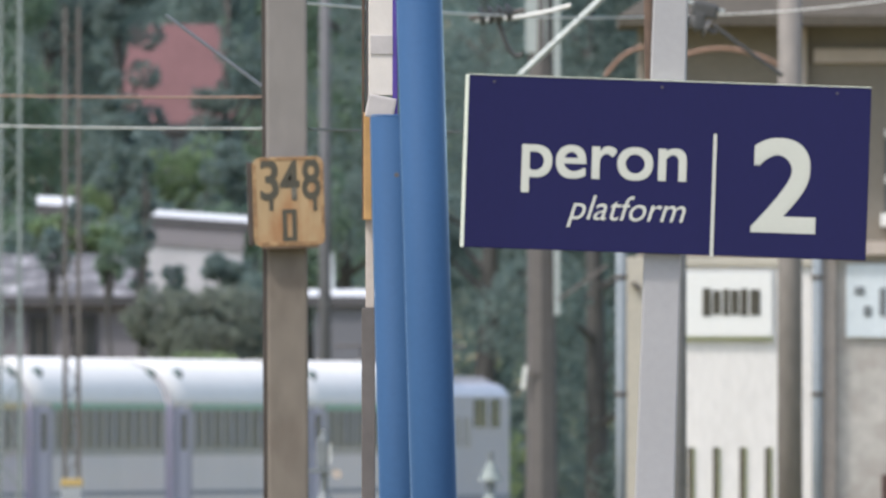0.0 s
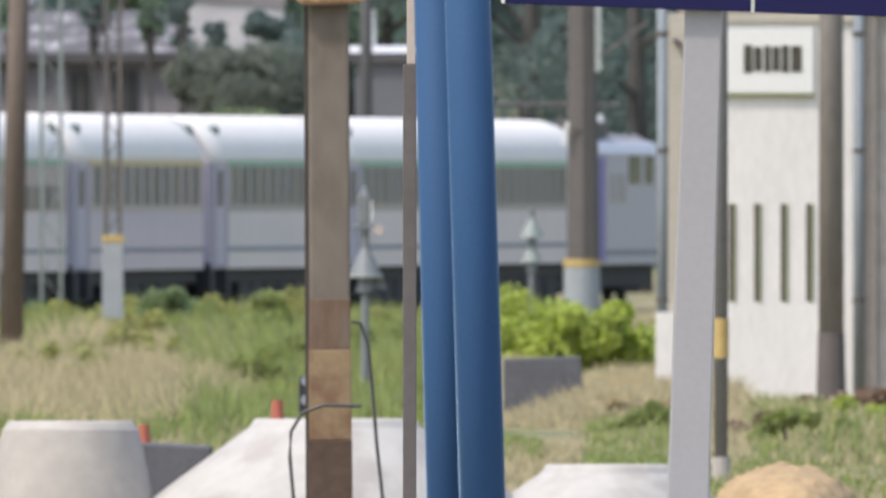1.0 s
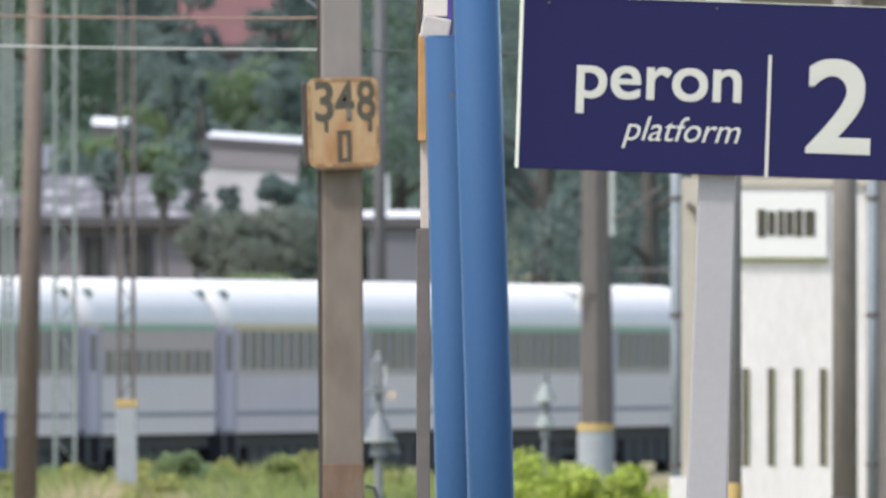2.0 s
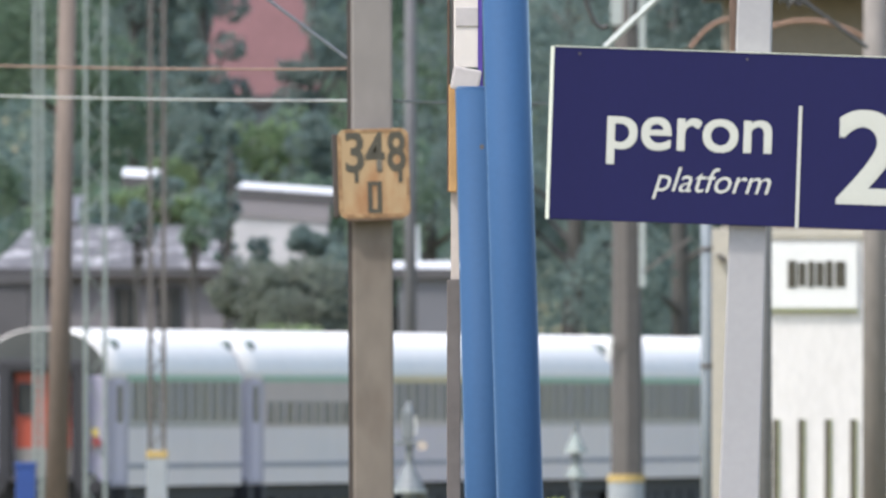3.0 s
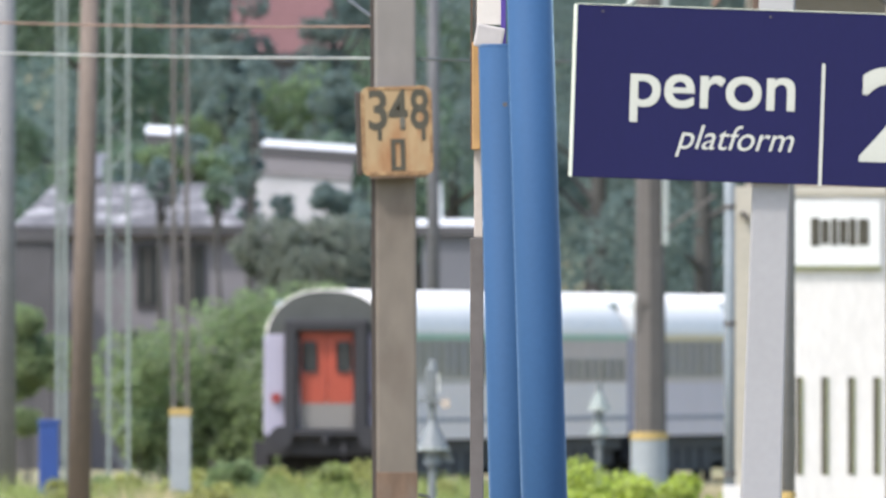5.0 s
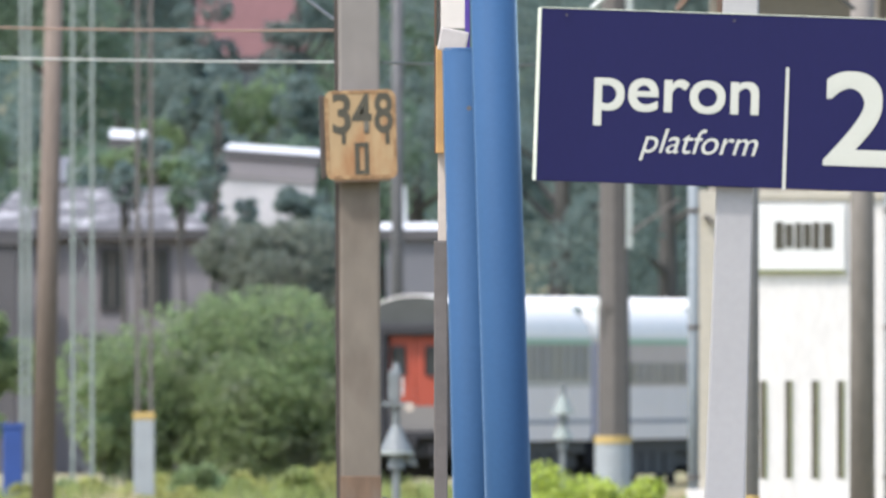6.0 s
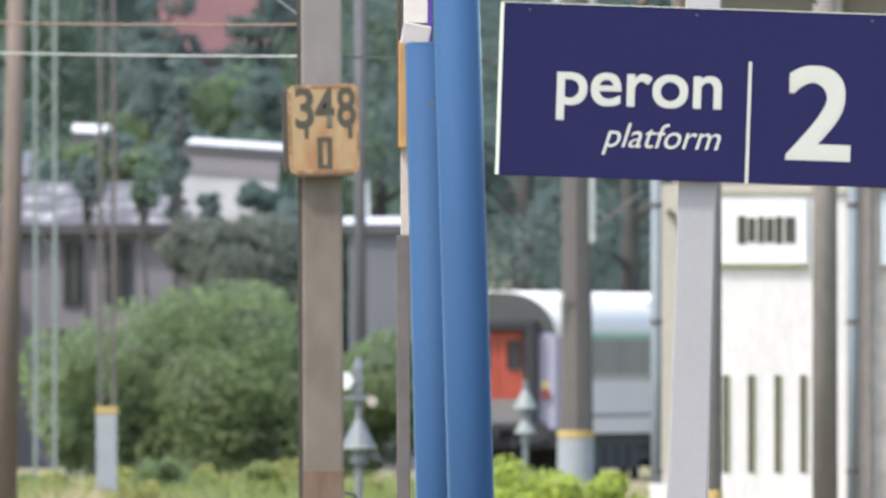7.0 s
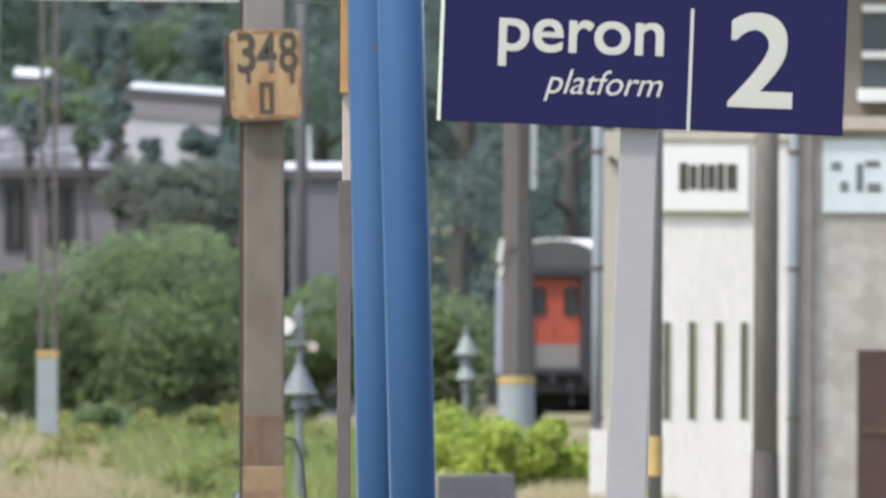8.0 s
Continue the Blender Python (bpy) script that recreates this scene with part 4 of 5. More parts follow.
def ends(top, sy, L, full):
    """The end of a coach: corner posts, dark roof end, gangway, and on the last coach its doors and lamps."""
    y = sy * L
    right, crown, left = coach_outline()
    dome = [(x * NARROW * 0.985, z - 0.02) for x, z in right if z > 3.0] + [(0, 3.95)] + [(-x * NARROW * 0.985, z - 0.02) for x, z in reversed(right) if z > 3.0]
    part("roof_end", prism(dome, y - sy * 0.018, y + sy * 0.05), END_GREY if full else ROOF_END_PALE, top, "dark dusty roof end" if full else "pale grey roof end")
    for sx in (-1, 1):
        part("corner_post", block(sx * 1.03, y + sy * 0.05, 2.05, 0.38, 0.1, 2.06, 0.03), END_POST, top, "lilac corner post, shade put into its colour")
        part("buffer", rod((sx * 0.875, y, 1.05), (sx * 0.875, y + sy * 0.45, 1.05), 0.09, n=12), UNDER, top)
        part("buffer_plate", rod((sx * 0.875, y + sy * 0.45, 1.05), (sx * 0.875, y + sy * 0.49, 1.05), 0.23, n=16), UNDER, top)
    for sx in (-1, 1):
        part("gangway_post", block(sx * 0.70, y + sy * 0.16, 2.2, 0.26, 0.34, 2.15, 0.06), RUBBER, top)
    part("gangway_head", block(0, y + sy * 0.16, 3.26, 1.66, 0.34, 0.24, 0.06), RUBBER, top)
    part("gangway_sill", block(0, y + sy * 0.16, 1.14, 1.6, 0.34, 0.14, 0.03), UNDER, top)
    part("headstock", block(0, y + sy * 0.02, 0.9, 2.5, 0.2, 0.42, 0.03), UNDER, top)
    if full:
        for sx in (-1, 1):
            leaf = part("end_door", block(sx * 0.265, y + sy * 0.08, 2.43, 0.52, 0.05, 1.42, 0.012), RED_DOOR, top, "orange-red end door leaf")
            part("door_window", block(sx * 0.34, y + sy * 0.108, 2.64, 0.29, 0.02, 0.6, 0.06), GLASS, leaf)
            part("tail_lamp", rod((sx * 1.0, y + sy * 0.1, 1.83), (sx * 1.0, y + sy * 0.19, 1.83), 0.10, n=14), LAMP_RED, top)
        part("kick_plate", block(0, y + sy * 0.09, 1.47, 1.06, 0.05, 0.50, 0.012), KICK, top)
        part("yellow_label", block(0.98, y + sy * 0.104, 2.02, 0.13, 0.012, 0.15), LABEL_YELLOW, top)
        part("drawhook", block(0, y + sy * 0.3, 1.0, 0.12, 0.4, 0.2, 0.03), UNDER, top)
        part("brake_hose", sag([(0.35, y + sy * 0.2, 0.95), (0.36, y + sy * 0.4, 0.75), (0.4, y + sy * 0.42, 0.5), (0.42, y + sy * 0.3, 0.4)], 0.035), RUBBER, top)


def locomotive():
    top = thing("locomotive", pose(0, 0, 0), "grey and violet-blue electric locomotive", "locomotive")
    L = 8.1
    outline = [(1.45, 0.95), (1.45, 3.28), (1.3, 3.48), (0.9, 3.62), (-0.9, 3.62), (-1.3, 3.48), (-1.45, 3.28), (-1.45, 0.95)]
    part("body", prism(outline, -L, L), LOCO, top)
    part("roof", prism([(1.28, 3.46), (0.9, 3.68), (-0.9, 3.68), (-1.28, 3.46)], -L + 0.2, L - 0.2), LOCO_ROOF, top, "dusty grey locomotive roof")
    for sx in (-1, 1):
        part("colour_band", block(sx * 1.455, -L + 1.35, 2.1, 0.02, 2.5, 2.2), LOCO_BLUE, top, "violet-blue livery band")
        part("stripe", block(sx * 1.456, 1.2, 1.2, 0.014, 13.6, 0.12), STRIPE, top)
        for y, w in ((L - 3.3, 2.0), (L - 6.7, 2.7)):
            pane = part("side_window", block(sx * 1.456, y, 2.93, 0.02, w, 0.6, 0.01), GLASS, top)
            part("frame", block(sx * 1.462, y, 2.61, 0.02, w + 0.1, 0.05, 0.01), LOCO, pane)
        for y in (-2.6, -0.6):
            part("grille", block(sx * 1.456, y - 1.0, 2.55, 0.03, 1.4, 0.6, 0.01), COACH_BAND, top)
    for sy in (-1, 1):
        part("cab_face", block(0, sy * (L + 0.02), 2.2, 2.6, 0.06, 2.2, 0.02), LOCO_BLUE, top)
        part("windscreen", block(0, sy * (L + 0.06), 2.6, 2.1, 0.03, 0.75, 0.01), GLASS, top)
        for sx in (-1, 1):
            part("buffer", rod((sx * 0.875, sy * L, 1.05), (sx * 0.875, sy * (L + 0.5), 1.05), 0.2, n=14), UNDER, top)
    part("underframe", block(0, 0, 0.72, 2.4, 2 * L - 0.4, 0.5, 0.03), UNDER, top)
    for y in (-4.4, 4.4):
        bogie = part("bogie", block(0, y, 0.55, 2.2, 4.4, 0.4, 0.04), UNDER, top)
        for dy in (-1.6, 1.6):
            for sx in (-0.75, 0.75):
                part("wheel", rod((sx - 0.065, y + dy, 0.6), (sx + 0.065, y + dy, 0.6), 0.6, n=24), UNDER, bogie)
    for y in (-5.2, 5.2):
        frame_bars = bmesh.new()
        for sx in (-0.45, 0.45):
            rod((sx, y - 0.9, 3.7), (sx, y + 0.9, 4.05), 0.03, n=6, bm=frame_bars)
            rod((sx, y + 0.9, 4.05), (sx * 0.7, y - 0.5, 4.3), 0.025, n=6, bm=frame_bars)
        rod((-0.85, y - 0.5, 4.3), (0.85, y - 0.5, 4.3), 0.035, n=6, bm=frame_bars)
        part("pantograph", frame_bars, STEEL_DARK, top)
    for y in (-3.2, -1.2):
        box = part("roof_box", block(0.3, y, 3.79, 1.5, 1.7, 0.3, 0.04), STEEL_DARK, top)
        part("insulator", rod((0.9, y, 3.92), (0.9, y, 4.1), 0.16, 0.12, 12), SIGN_WHITE, box, "white porcelain insulator")
    return top


COACHES = [
    coach("last passenger coach with orange-red end doors", GREEN_LINE, COACH_BAND, tail=True),
    coach("dining coach with rose band and low windows", GREEN_LINE, ROSE_BAND, restaurant=True),
    coach("first class coach with yellow line and curtains", YELLOW_LINE, COACH_WARM),
    coach("lilac-grey passenger coach with green line and pale roof", GREEN_LINE, COACH_BAND),
    coach("lilac-grey passenger coach, dark window band", GREEN_LINE, COACH_BAND),
    coach("lilac-grey passenger coach behind the locomotive", GREEN_LINE, COACH_BAND),
]
ENGINE = locomotive()
PITCH, SPEED, TAIL_START = 26.1, 25.95, -126.6
LEAD = (1.1, 1.2, 1.0, 0.4, -0.4, -1.0, -0.9, -0.5, 0.4)  # how far the train runs before or behind an even pace, second by second
SLACK = (0.0, 0.0, 0.0, 0.6, 1.5, 2.7)  # the front coaches stand a little further apart


# ---- houses, trees and hedge behind the line ----
def house(name, x0, x1, y, z_wall, z_roof, depth, wall, roof, label, windows=(), ridge_along=True, hang_over=0.35, flat=False, slope=0.0, boards=0.0, hip=0.0):
    top = thing(name, pose(0, 0, 0), label, "house", "houses behind the line")
    g = ground_at(y)
    walls = part("wall", block((x0 + x1) / 2, y + depth / 2, (g - 0.3 + z_wall) / 2, x1 - x0, depth, z_wall - g + 0.3, 0.01), wall, top)
    xa, xb, ya, yb = x0 - hang_over, x1 + hang_over, y - hang_over, y + depth + hang_over
    # The dark board also paints the band of shadow below the eaves.
    part("eave_board", block((xa + xb) / 2, (ya + yb) / 2, z_wall + 0.08, xb - xa, yb - ya, 0.22, 0.01), EAVE, top, "eaves board, eaves shadow put into its dark colour")
    bm = bmesh.new()
    z0 = z_wall + 0.2
    low = [bm.verts.new(p) for p in ((xa, ya, z0), (xb, ya, z0), (xb, yb, z0), (xa, yb, z0))]
    if ridge_along:
        inset = hip or (0.4 if flat else 0.0)
        high = [bm.verts.new((xa + inset, (ya + yb) / 2, z_roof)), bm.verts.new((xb - inset, (ya + yb) / 2, z_roof))]
        bm.faces.new((low[0], low[1], high[1], high[0]))
        bm.faces.new((low[2], low[3], high[0], high[1]))
        bm.faces.new((low[1], low[2], high[1]))
        bm.faces.new((low[3], low[0], high[0]))
    else:
        high = [bm.verts.new(((xa + xb) / 2, ya + 0.3, z_roof)), bm.verts.new(((xa + xb) / 2, yb - 0.3, z_roof))]
        bm.faces.new((low[1], low[2], high[1], high[0]))
        bm.faces.new((low[3], low[0], high[0], high[1]))
        bm.faces.new((low[0], low[1], high[0]))
        bm.faces.new((low[2], low[3], high[1]))
    bm.faces.new(low)
    part("roof", bm, roof, top)
    if boards:
        part("gable_boarding", block((x0 + x1) / 2, y - 0.02, z_wall - boards / 2, x1 - x0 + 0.06, 0.08, boards), HOUSE_GREY, top, "weathered grey boarding")
    if slope:
        pivot = Matrix.Translation(((x0 + x1) / 2, y, z_wall))
        top.matrix_basis = pivot @ pose(0, 0, 0, 0, slope, 0) @ pivot.inverted()
    for wx, wz, ww, wh in windows:
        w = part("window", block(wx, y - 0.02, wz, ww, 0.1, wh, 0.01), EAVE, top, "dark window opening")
        part("pane", block(wx, y - 0.08, wz, ww * 0.84, 0.02, wh * 0.88), GLASS, w)
        part("frame", block(wx, y - 0.1, wz, 0.05, 0.02, wh * 0.88), STEEL_DARK, w)
    return top


house("grey_house", -12.15, -6.8440, 1180, 5.4844, 6.68, 9, HOUSE_GREY, PATCHY_ROOF, "long grey house with patchy pale roof and dark windows",
      [(-9.3613, 4.5404, 0.55, 1.5), (-8.3387, 4.5404, 0.62, 1.5), (-9.3613, 2.6000, 0.55, 1.3), (-9.7547, 2.6000, 0.4, 1.3)], hip=0.95)
# Dark block added for the dark left end of the grey house.
house("dark_wing", -12.45, -11.55, 1177, 5.35, 5.5, 2.2, EAVE, EAVE, "dark wing at the left end of the grey house", hang_over=0.08)
house("white_house", -11.1699, -5.6536, 1235, 6.7853, 7.6086, 8, HOUSE_WHITE, HOUSE_SLATE, "whitewashed house among trees",
      [(-9.3860, 6.3736, 0.5, 0.6), (-6.6416, 6.3736, 0.5, 0.6)])
house("white_roofed_shed", -7.0528, -4.7559, 1216, 7.4370, 7.7883, 6, HOUSE_WHITE, SHEET_WHITE, "shed with a bright white sheet roof", hang_over=0.1, slope=4.0, boards=0.48)
house("white_roofed_shed", -9.6199, -8.8633, 1216, 7.7612, 8.1666, 3, HOUSE_SLATE, SHEET_WHITE, "small shed with a bright white sheet roof", hang_over=0.1, slope=3.0, boards=0.9)
house("red_roofed_house", -7.9180, -5.4383, 1268, 10.0389, 12.7158, 5, HOUSE_SLATE, RED_TILES, "house with a steep red tiled roof, dulled for haze", hang_over=0.25, flat=True)
house("slate_hut", -2.9513, -1.0873, 1165, 5.4478, 5.8102, 6, HOUSE_SLATE, SHEET_WHITE, "slate-blue rendered hut with pale roof", hang_over=0.15)
part("vent_tube", rod((0, 0, 0), (0, 0, 1.0), 0.12, 0.08, 10), SIGN_WHITE, tagged(thing("vent_pipe", pose(-2.5956, 1168, 5.6498), "white vent pipe on the hut roof", "pipe")))

for i, (x, d, h, r, mat, bare) in enumerate((
        (-14.53, 1290, 17, 3.6, LEAF_MID, 0.05), (-11.96, 1275, 16, 3.0, LEAF_MID, 0.1), (-10.02, 1300, 18, 3.4, LEAF_DARK, 0.15),
        (-9.03, 1345, 19, 3.6, LEAF_DARK, 0.2), (-6.91, 1370, 19, 3.8, LEAF_DARK, 0.1), (-4.64, 1330, 18, 3.4, LEAF_DARK, 0.1),
        (-2.66, 1300, 17, 3.2, LEAF_MID, 0.1), (-0.63, 1290, 17, 3.4, LEAF_DARK, 0.05), (1.05, 1240, 17, 3.2, LEAF_DARK, 0.04),
        (2.48, 1270, 18, 3.4, LEAF_DARK, 0.04), (3.77, 1230, 17, 3.2, LEAF_DARK, 0.04), (5.54, 1260, 17, 3.4, LEAF_DARK, 0.05),
        (7.77, 1280, 17, 3.6, LEAF_MID, 0.05))):
    tree(x, d, h, r, mat, 11 + i, "tall broad-leaved tree in dark summer leaf" if mat is LEAF_DARK else "broad-leaved tree with lighter green leaves", bare)

for i, (x, d, h, r, mat) in enumerate(((-7.29, 1228, 8.2, 1.3, LEAF_DARK), (-4.41, 1175, 6.7, 1.0, LEAF_DARK), (-6.45, 1173, 5.9, 1.2, LEAF_OLIVE), (-5.70, 1171, 6.0, 1.5, LEAF_OLIVE), (-4.95, 1168, 6.0, 1.4, LEAF_OLIVE), (-5.15, 1190, 6.9, 0.75, LEAF_DARK), (-4.90, 1245, 8.2, 1.7, LEAF_MID), (-8.85, 1256, 9.6, 1.2, LEAF_FRESH), (-6.73, 1252, 11.0, 2.2, LEAF_FRESH), (-6.06, 1256, 9.9, 1.5, LEAF_DARK), (-7.51, 1254, 10.2, 1.3, LEAF_DARK), (-7.36, 1204, 7.2, 0.4, LEAF_DARK), (-10.24, 1206, 7.2, 0.8, LEAF_MID), (-5.47, 1250, 10.0, 1.0, LEAF_DARK), (-8.04, 1250, 11.5, 0.9, LEAF_DARK), (-7.92, 1260, 16, 1.1, LEAF_DARK), (-5.26, 1260, 15.5, 1.3, LEAF_DARK), (-3.29, 1240, 9.5, 1.4, LEAF_MID))):
    tree(x, d, h, r, mat, 41 + i, "olive-brown young tree before the shed" if mat is LEAF_OLIVE else "young tree beside the houses", 0.12, 6000, 0.085)

for i, (x, h, r) in enumerate(((-8.49, 8.0, 0.55), (-7.24, 8.0, 0.4), (-6.31, 6.5, 0.4), (-4.78, 6.6, 0.5), (-10.04, 7.4, 0.6))):
    tree(x, 1198 + i * 0.6, h, r, LEAF_MID if i % 2 else LEAF_DARK, 71 + i, "slender young tree before the sheds", 0.45, 420, 0.12)

for i, (x, h, r) in enumerate(((-11.05, 7.2, 0.4), (-9.0, 7.3, 0.45), (-7.7, 7.1, 0.4))):
    tree(x, 1178 + i * 0.3, h, r, LEAF_DARK if i % 2 else LEAF_MID, 101 + i, "slender young tree before the grey house", 0.86, 190, 0.1)

tree(-7.0299, 1176, 9.6, 0.4, LEAF_DARK, 83, "slim tree with a bare grey trunk", 0.6, 380, 0.12)
for i, (x, h, r, low) in enumerate(((-9.2882, 7.75, 0.6, 0.92), (-9.9944, 7.6, 0.6, 0.93), (-8.3893, 7.5, 0.6, 0.92), (-7.6980, 7.5, 0.55, 0.93))):
    tree(x, 1208 + i * 0.5, h, r, LEAF_MID if i % 2 else LEAF_FRESH, 91 + i, "leafy young tree before the white house", low, 520, 0.12)

shrub("hedge", -6.2537, 1095, 5.3533, 3.0, 4.15, LEAF_HEDGE, 61, "tall overgrown green hedge behind the railway", 30000, 0.08, "hedge", edge=5)
shrub("hedge", -1.2711, 1100, 4.8889, 3.0, 3.4889, LEAF_HEDGE, 62, "overgrown green hedge beside the hut", 18000, 0.085, "hedge")
shrub("shrub", -10.8827, 1060, 1.25, 1.4, 5.4, LEAF_HEDGE, 63, "slender bright green bush", 3500, 0.09)
shrub("shrub", -8.4871, 1085, 1.0, 1.2, 3.4439, LEAF_HEDGE, 64, "green bush beside the hedge", 3000, 0.09)


def far_woods():
    rng = np.random.default_rng(77)
    centres, sizes = [], []
    # The far right stretch is out of view, added for coach windows to reflect.
    for n, x0, x1, s0, s1 in ((90000, -25, 25, 0.14, 0.36), (8000, 25, 45, 0.4, 0.9), (8000, -45, -25, 0.4, 0.9), (30000, 45, 260, 0.6, 1.6), (9000, -160, -45, 0.6, 1.6)):
        x, y = rng.uniform(x0, x1, n), rng.uniform(1430, 1900, n)
        z = np.array([ground_at(v) for v in y]) + rng.uniform(0.0, 1.0, n) ** 0.7 * (10 + 3 * np.sin(x * 0.9 + y * 0.11) + 2 * np.sin(x * 2.3))
        centres.append(np.stack([x, y, z], 1))
        sizes.append(rng.uniform(s0, s1, n))
    holder = leaves("far_woods", np.concatenate(centres), np.concatenate(sizes), FAR_WOODS, None, seed=7)
    tagged(holder, "dark green woods on the far hillside, widened for reflections", "woods", kind="stuff")


far_woods()

# ---- the waste ground before the train ----
shrub("shrub", 1.3173, 655, 2.1106, 1.6, 1.2172, LEAF_BRIGHT, 71, "low bright green bush in the dry grass", 7000, 0.06)
shrub("shrub", 0.5827, 690, 0.9967, 1.2, 1.4117, LEAF_BRIGHT, 72, "low bright green bush in the dry grass", 2400, 0.06)
shrub("shrub", -5.0960, 840, 0.85, 0.9, 1.0, LEAF_HEDGE, 73, "small dark green bush among weeds", 1800, 0.06)
shrub("shrub", -3.3609, 760, 0.5911, 0.9, 1.1644, GRASS_GREEN, 74, "pointed green weed bush", 1600, 0.06)
shrub("shrub", 4.0196, 560, 0.9333, 1.2, 0.42, TWIGS, 75, "heap of dry brown brushwood", 1700, 0.05)
shrub("shrub", 1.6813, 520, 0.8667, 1.2, 0.38, GRASS_GREEN, 76, "low green weeds beside the pale blocks", 1800, 0.05)


for i, (x, d, w, h, mat) in enumerate(((-4.19, 780, 1.3, 0.85, GRASS_GREEN), (-2.83, 700, 1.5, 0.95, GRASS_GREEN), (-2.16, 640, 1.3, 0.8, GRASS_GREEN), (-2.99, 620, 1.4, 0.6, GRASS_GREEN), (-1.43, 700, 1.2, 0.8, GRASS_GREEN), (-6.60, 820, 1.2, 0.8, GRASS_YELLOW), (-6.08, 850, 0.9, 0.8, GRASS_YELLOW), (-5.19, 800, 1.0, 0.7, GRASS_YELLOW), (-7.78, 830, 0.9, 0.75, GRASS_YELLOW), (-4.24, 840, 1.0, 0.9, GRASS_YELLOW), (-3.17, 830, 0.7, 1.0, GRASS_YELLOW), (-1.49, 820, 1.2, 0.7, GRASS_YELLOW), (-7.69, 850, 1.0, 0.7, LEAF_HEDGE), (-5.07, 720, 1.5, 0.6, GRASS_YELLOW), (-5.52, 650, 1.8, 0.6, GRASS_YELLOW), (1.34, 560, 1.4, 0.4, GRASS_DRY), (3.09, 500, 0.9, 0.42, GRASS_GREEN), (4.02, 520, 1.0, 0.5, LEAF_BRIGHT), (4.42, 500, 0.9, 0.55, GRASS_GREEN), (2.81, 520, 0.8, 0.35, TWIGS), (3.70, 540, 1.0, 0.35, GRASS_DRY))):
    shrub("weed_clump", x, d, w, 1.4, h, mat, 90 + i, "clump of dry summer weeds" if mat in (GRASS_DRY, TWIGS) else "clump of green summer weeds", 1500, 0.05, "weeds", "weed clumps on waste ground")


def meadow():
    rng = np.random.default_rng(21)
    def patch(n, b0, b1, d0, d1):
        """Places between two bearings from the platform, in thousandths, and two distances."""
        d = rng.uniform(d0, d1, n)
        x = rng.uniform(b0, b1, n) * d / 1000
        return np.stack([x, d, np.full(n, -0.02)], 1)
    def sown(name, areas, mat, label, widths, seed):
        roots = np.concatenate([patch(*area[:5]) for area in areas])
        heights = np.concatenate([rng.uniform(0.45, 1.0, area[0]) * area[5] for area in areas])
        # thicker and taller in clumps
        heights *= 0.72 + 0.4 * np.sin(roots[:, 0] * 2.1 + roots[:, 1] * 0.043) * np.sin(roots[:, 0] * 0.9 + 1.3)
        blades(name, roots, heights, rng.uniform(*widths, len(roots)), mat, label, seed)
    sown("dry_grass", ((2500, 0.1, 2.2, 534, 556, 0.55), (17000, -11.6, -4.7, 530, 790, 0.75), (3000, -5.4, -0.0, 560, 640, 0.45), (12000, -0.0, 5.1, 570, 660, 0.6), (7000, -0.0, 5.1, 470, 570, 0.28), (8000, 2.4, 4.4, 660, 900, 0.6), (8000, 4.6, 10.2, 470, 590, 0.4), (5000, -11.6, -0.0, 410, 530, 0.3), (5000, -0.0, 10.2, 410, 480, 0.22)), GRASS_DRY, "tall pale dry summer grass", (0.014, 0.035), 22)
    sown("green_weeds", ((9000, -11.6, -0.3, 790, 935, 0.8), (15000, -5.9, -0.9, 600, 800, 0.9), (9000, -5.7, -1.2, 520, 600, 0.6), (3000, -0.0, 2.4, 700, 930, 0.8), (4000, 2.0, 3.8, 450, 540, 0.3), (3500, 5.2, 10.2, 470, 560, 0.45), (3500, -5.9, -0.0, 410, 520, 0.3), (2500, 4.4, 10.2, 415, 470, 0.25), (2500, -0.3, 1.1, 470, 540, 0.3), (4000, -11.6, -5.4, 640, 800, 0.6), (3500, -11.6, -5.0, 515, 590, 0.5)), GRASS_GREEN, "green weeds and grass on waste ground", (0.018, 0.05), 23)


meadow()


def concrete_piece(outline, y, depth, label, mat=None):
    bm = prism(outline, 0, depth)
    bmesh.ops.bevel(bm, geom=list(bm.edges), offset=0.02, segments=2, affect="EDGES", profile=0.5)
    ob = tagged(part("concrete_block", bm, mat or BLOCKS), label, "concrete block", "concrete blocks on waste ground")
    ob.matrix_basis = pose(0, y, 0)
    return ob


def concrete_cone(x, y, r_top, r_low, h, label, mat=BLOCKS):
    """A precast shaft cone: a turned shell with a rim and an open throat."""
    top = thing("concrete_cone", pose(x, y, 0), label, "concrete cone", "precast cones on waste ground")
    for name, profile in (("flank", [(r_low, -0.1), (r_low, 0.06), (r_top + 0.03, h - 0.07)]),
                          ("rim", [(r_top + 0.032, h - 0.072), (r_top, h - 0.03), (r_top - 0.02, h), (r_top - 0.1, h), (r_top - 0.12, h - 0.04), (r_top - 0.14, h - 0.5)])):
        bm = bmesh.new()
        rings = [[bm.verts.new((r * math.cos(2 * math.pi * k / 48), r * math.sin(2 * math.pi * k / 48), z)) for k in range(48)] for r, z in profile]
        for a, b in zip(rings, rings[1:]):
            for k in range(48):
                bm.faces.new((a[k], a[(k + 1) % 48], b[(k + 1) % 48], b[k]))
        if name == "rim":
            bm.faces.new(rings[-1])
        part(name, bm, mat, top, smooth=True)


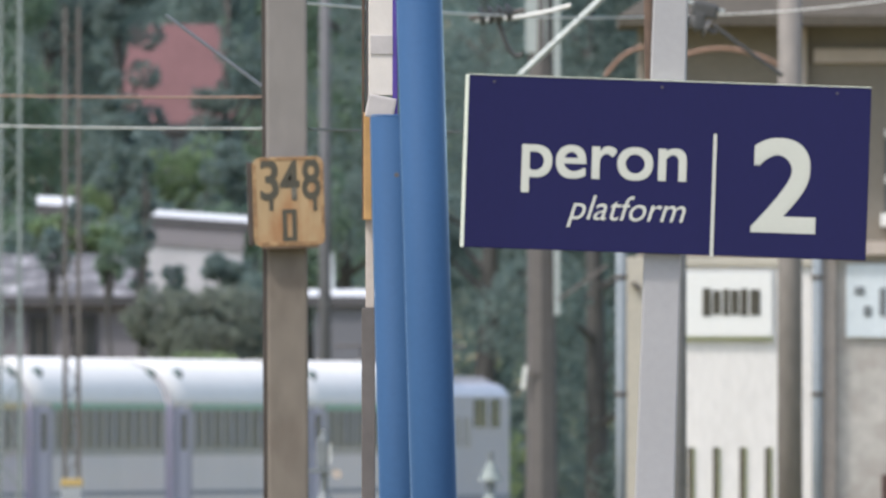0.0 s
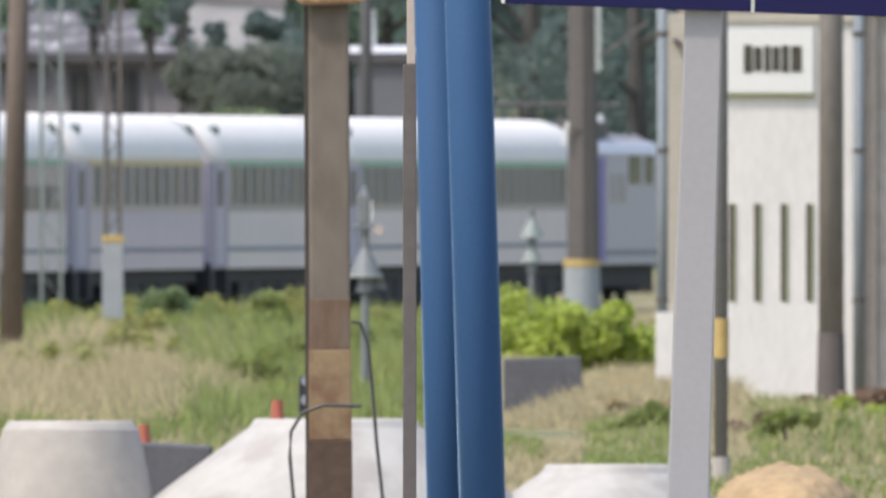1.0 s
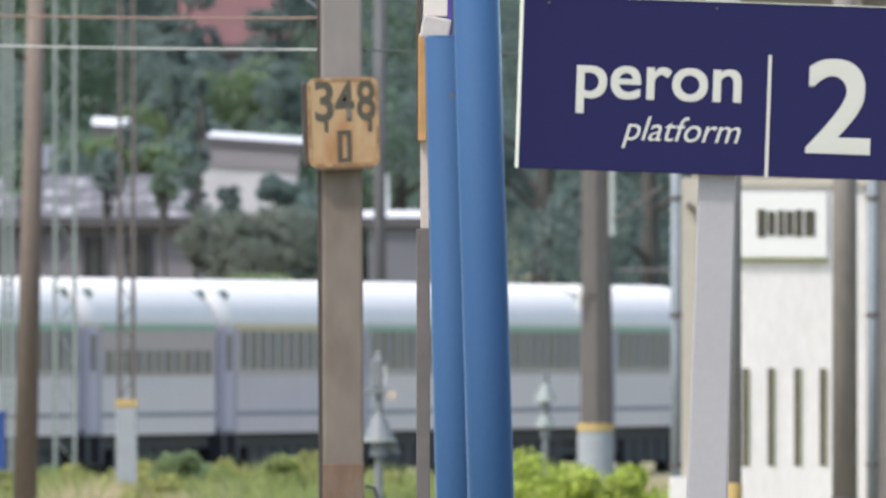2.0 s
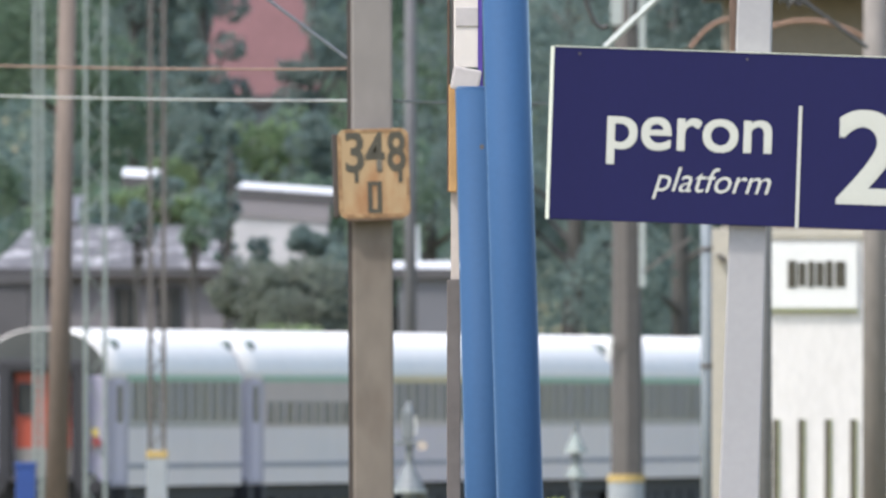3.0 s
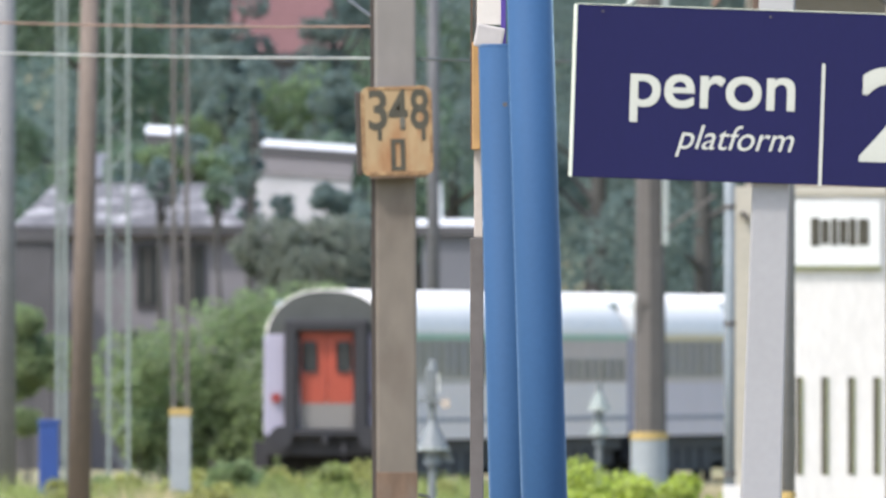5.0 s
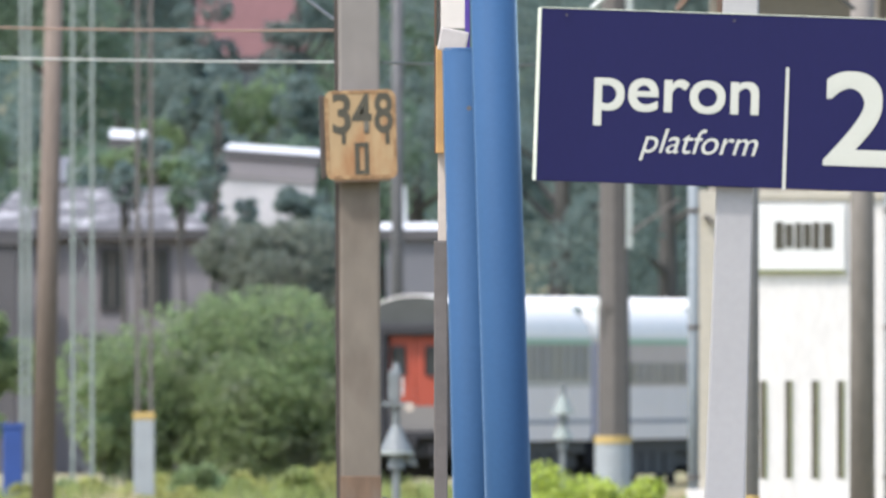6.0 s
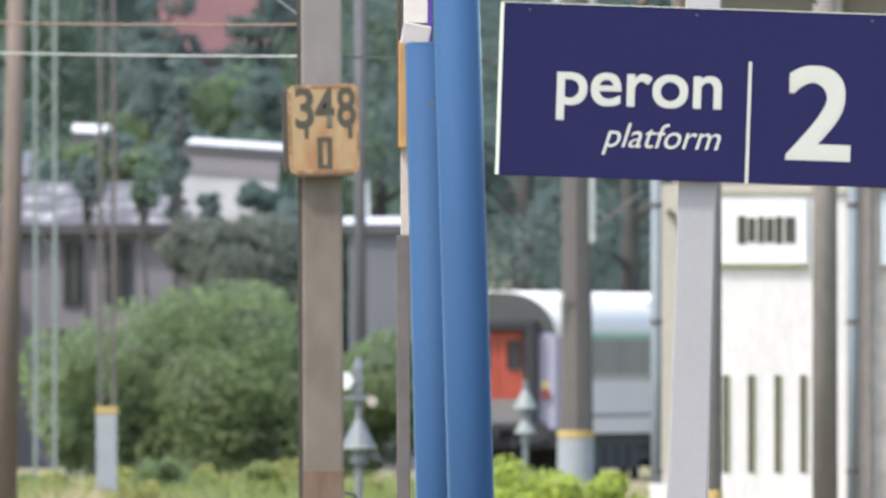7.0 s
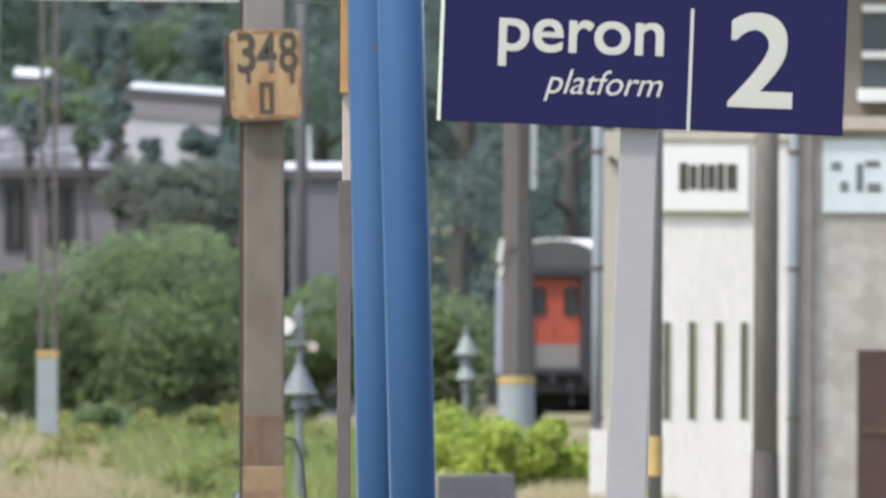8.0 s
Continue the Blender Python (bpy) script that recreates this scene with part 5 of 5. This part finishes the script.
concrete_cone(-3.2533, 400, 0.5067, 0.6667, 0.7511, "pale precast concrete shaft ring lit from one side")
concrete_cone(-1.1733, 400, 0.6489, 1.5556, 0.7689, "white precast concrete shaft cone with sloping flank", WHITE_BLOCKS)
concrete_cone(0.9822, 400, 0.5111, 0.9556, 0.4089, "low white precast concrete shaft cone", WHITE_BLOCKS)
concrete_piece([(-2.8061, 0), (-2.1488, 0), (-2.1941, 0.5056), (-2.8061, 0.5373)], 408, 2.0, "low grey concrete block", SLAB_DARK)
concrete_piece([(0.2116, 0), (1.1076, 0), (1.0640, 0.7209), (0.2116, 0.6960)], 560, 1.2, "dark grey concrete slab in the grass", SLAB_DARK)


def soil_heap():
    bm = bmesh.new()
    bmesh.ops.create_icosphere(bm, subdivisions=5, radius=1)
    for v in bm.verts:
        v.co = Vector((v.co.x * 0.5583, v.co.y * 1.6, v.co.z * 0.3845))
        v.co += v.co.normalized() * (0.06 * noise.noise(v.co * 5) + 0.03 * noise.noise(v.co * 17))
    ob = tagged(part("soil_mound", bm, SOIL, smooth=True), "sandy soil heap on waste ground", "soil heap")
    ob.matrix_basis = pose(2.3852, 402, 0)


soil_heap()

box = thing("low_signal_box", pose(-1.4044, 400.5, 0.7644), "small black and white lantern on the block", "lantern")
part("body", block(0, 0, 0.19, 0.11, 0.12, 0.3, 0.02), RUBBER, box)
part("lens", rod((0, -0.07, 0.3), (0, -0.055, 0.3), 0.04, n=14), FOOT_GREY, box)
part("lens", rod((0, -0.07, 0.15), (0, -0.055, 0.15), 0.04, n=14), FOOT_GREY, box)
for x, y, z in ((-1.6267, 400, 0.7644), (-2.7358, 409, 0.5277)):
    ob = tagged(part("marker_cap", rod((0, 0, 0), (0, 0, 0.15), 0.055, 0.04, 12), RED_MARK), "orange-red marker cap on the concrete", "marker", "orange marker caps")
    ob.matrix_basis = pose(x, y, z)
barrel = thing("waste_bin", pose(-8.4949, 860, 0), "blue plastic waste bin in the grass", "bin")
part("body", block(0, 0, 0.75, 0.34, 0.34, 1.5, 0.03), BIN_BLUE, barrel)
part("lid", block(0, 0, 1.53, 0.38, 0.38, 0.08, 0.02), BIN_BLUE, barrel)


# ---- what moves ----
def motions():
    walk(LANTERN, [(t, pose(-0.02, 0, 2.32, 0, 0, turn)) for t, turn in ((0.0, 88), (6.05, 88), (6.2, 50), (6.35, 8), (6.45, 0), (8.0, 0))])
    for i, carriage in enumerate(COACHES + [ENGINE]):
        middle = PITCH * (i + 0.5) + SLACK[i] if i < 6 else PITCH * 6 + 10.4
        walk(carriage, [(t, pose(*on_track(TAIL_START + SPEED * t + LEAD[t] + middle), 0, 0, -TRACK_TURN)) for t in range(9)])


motions()
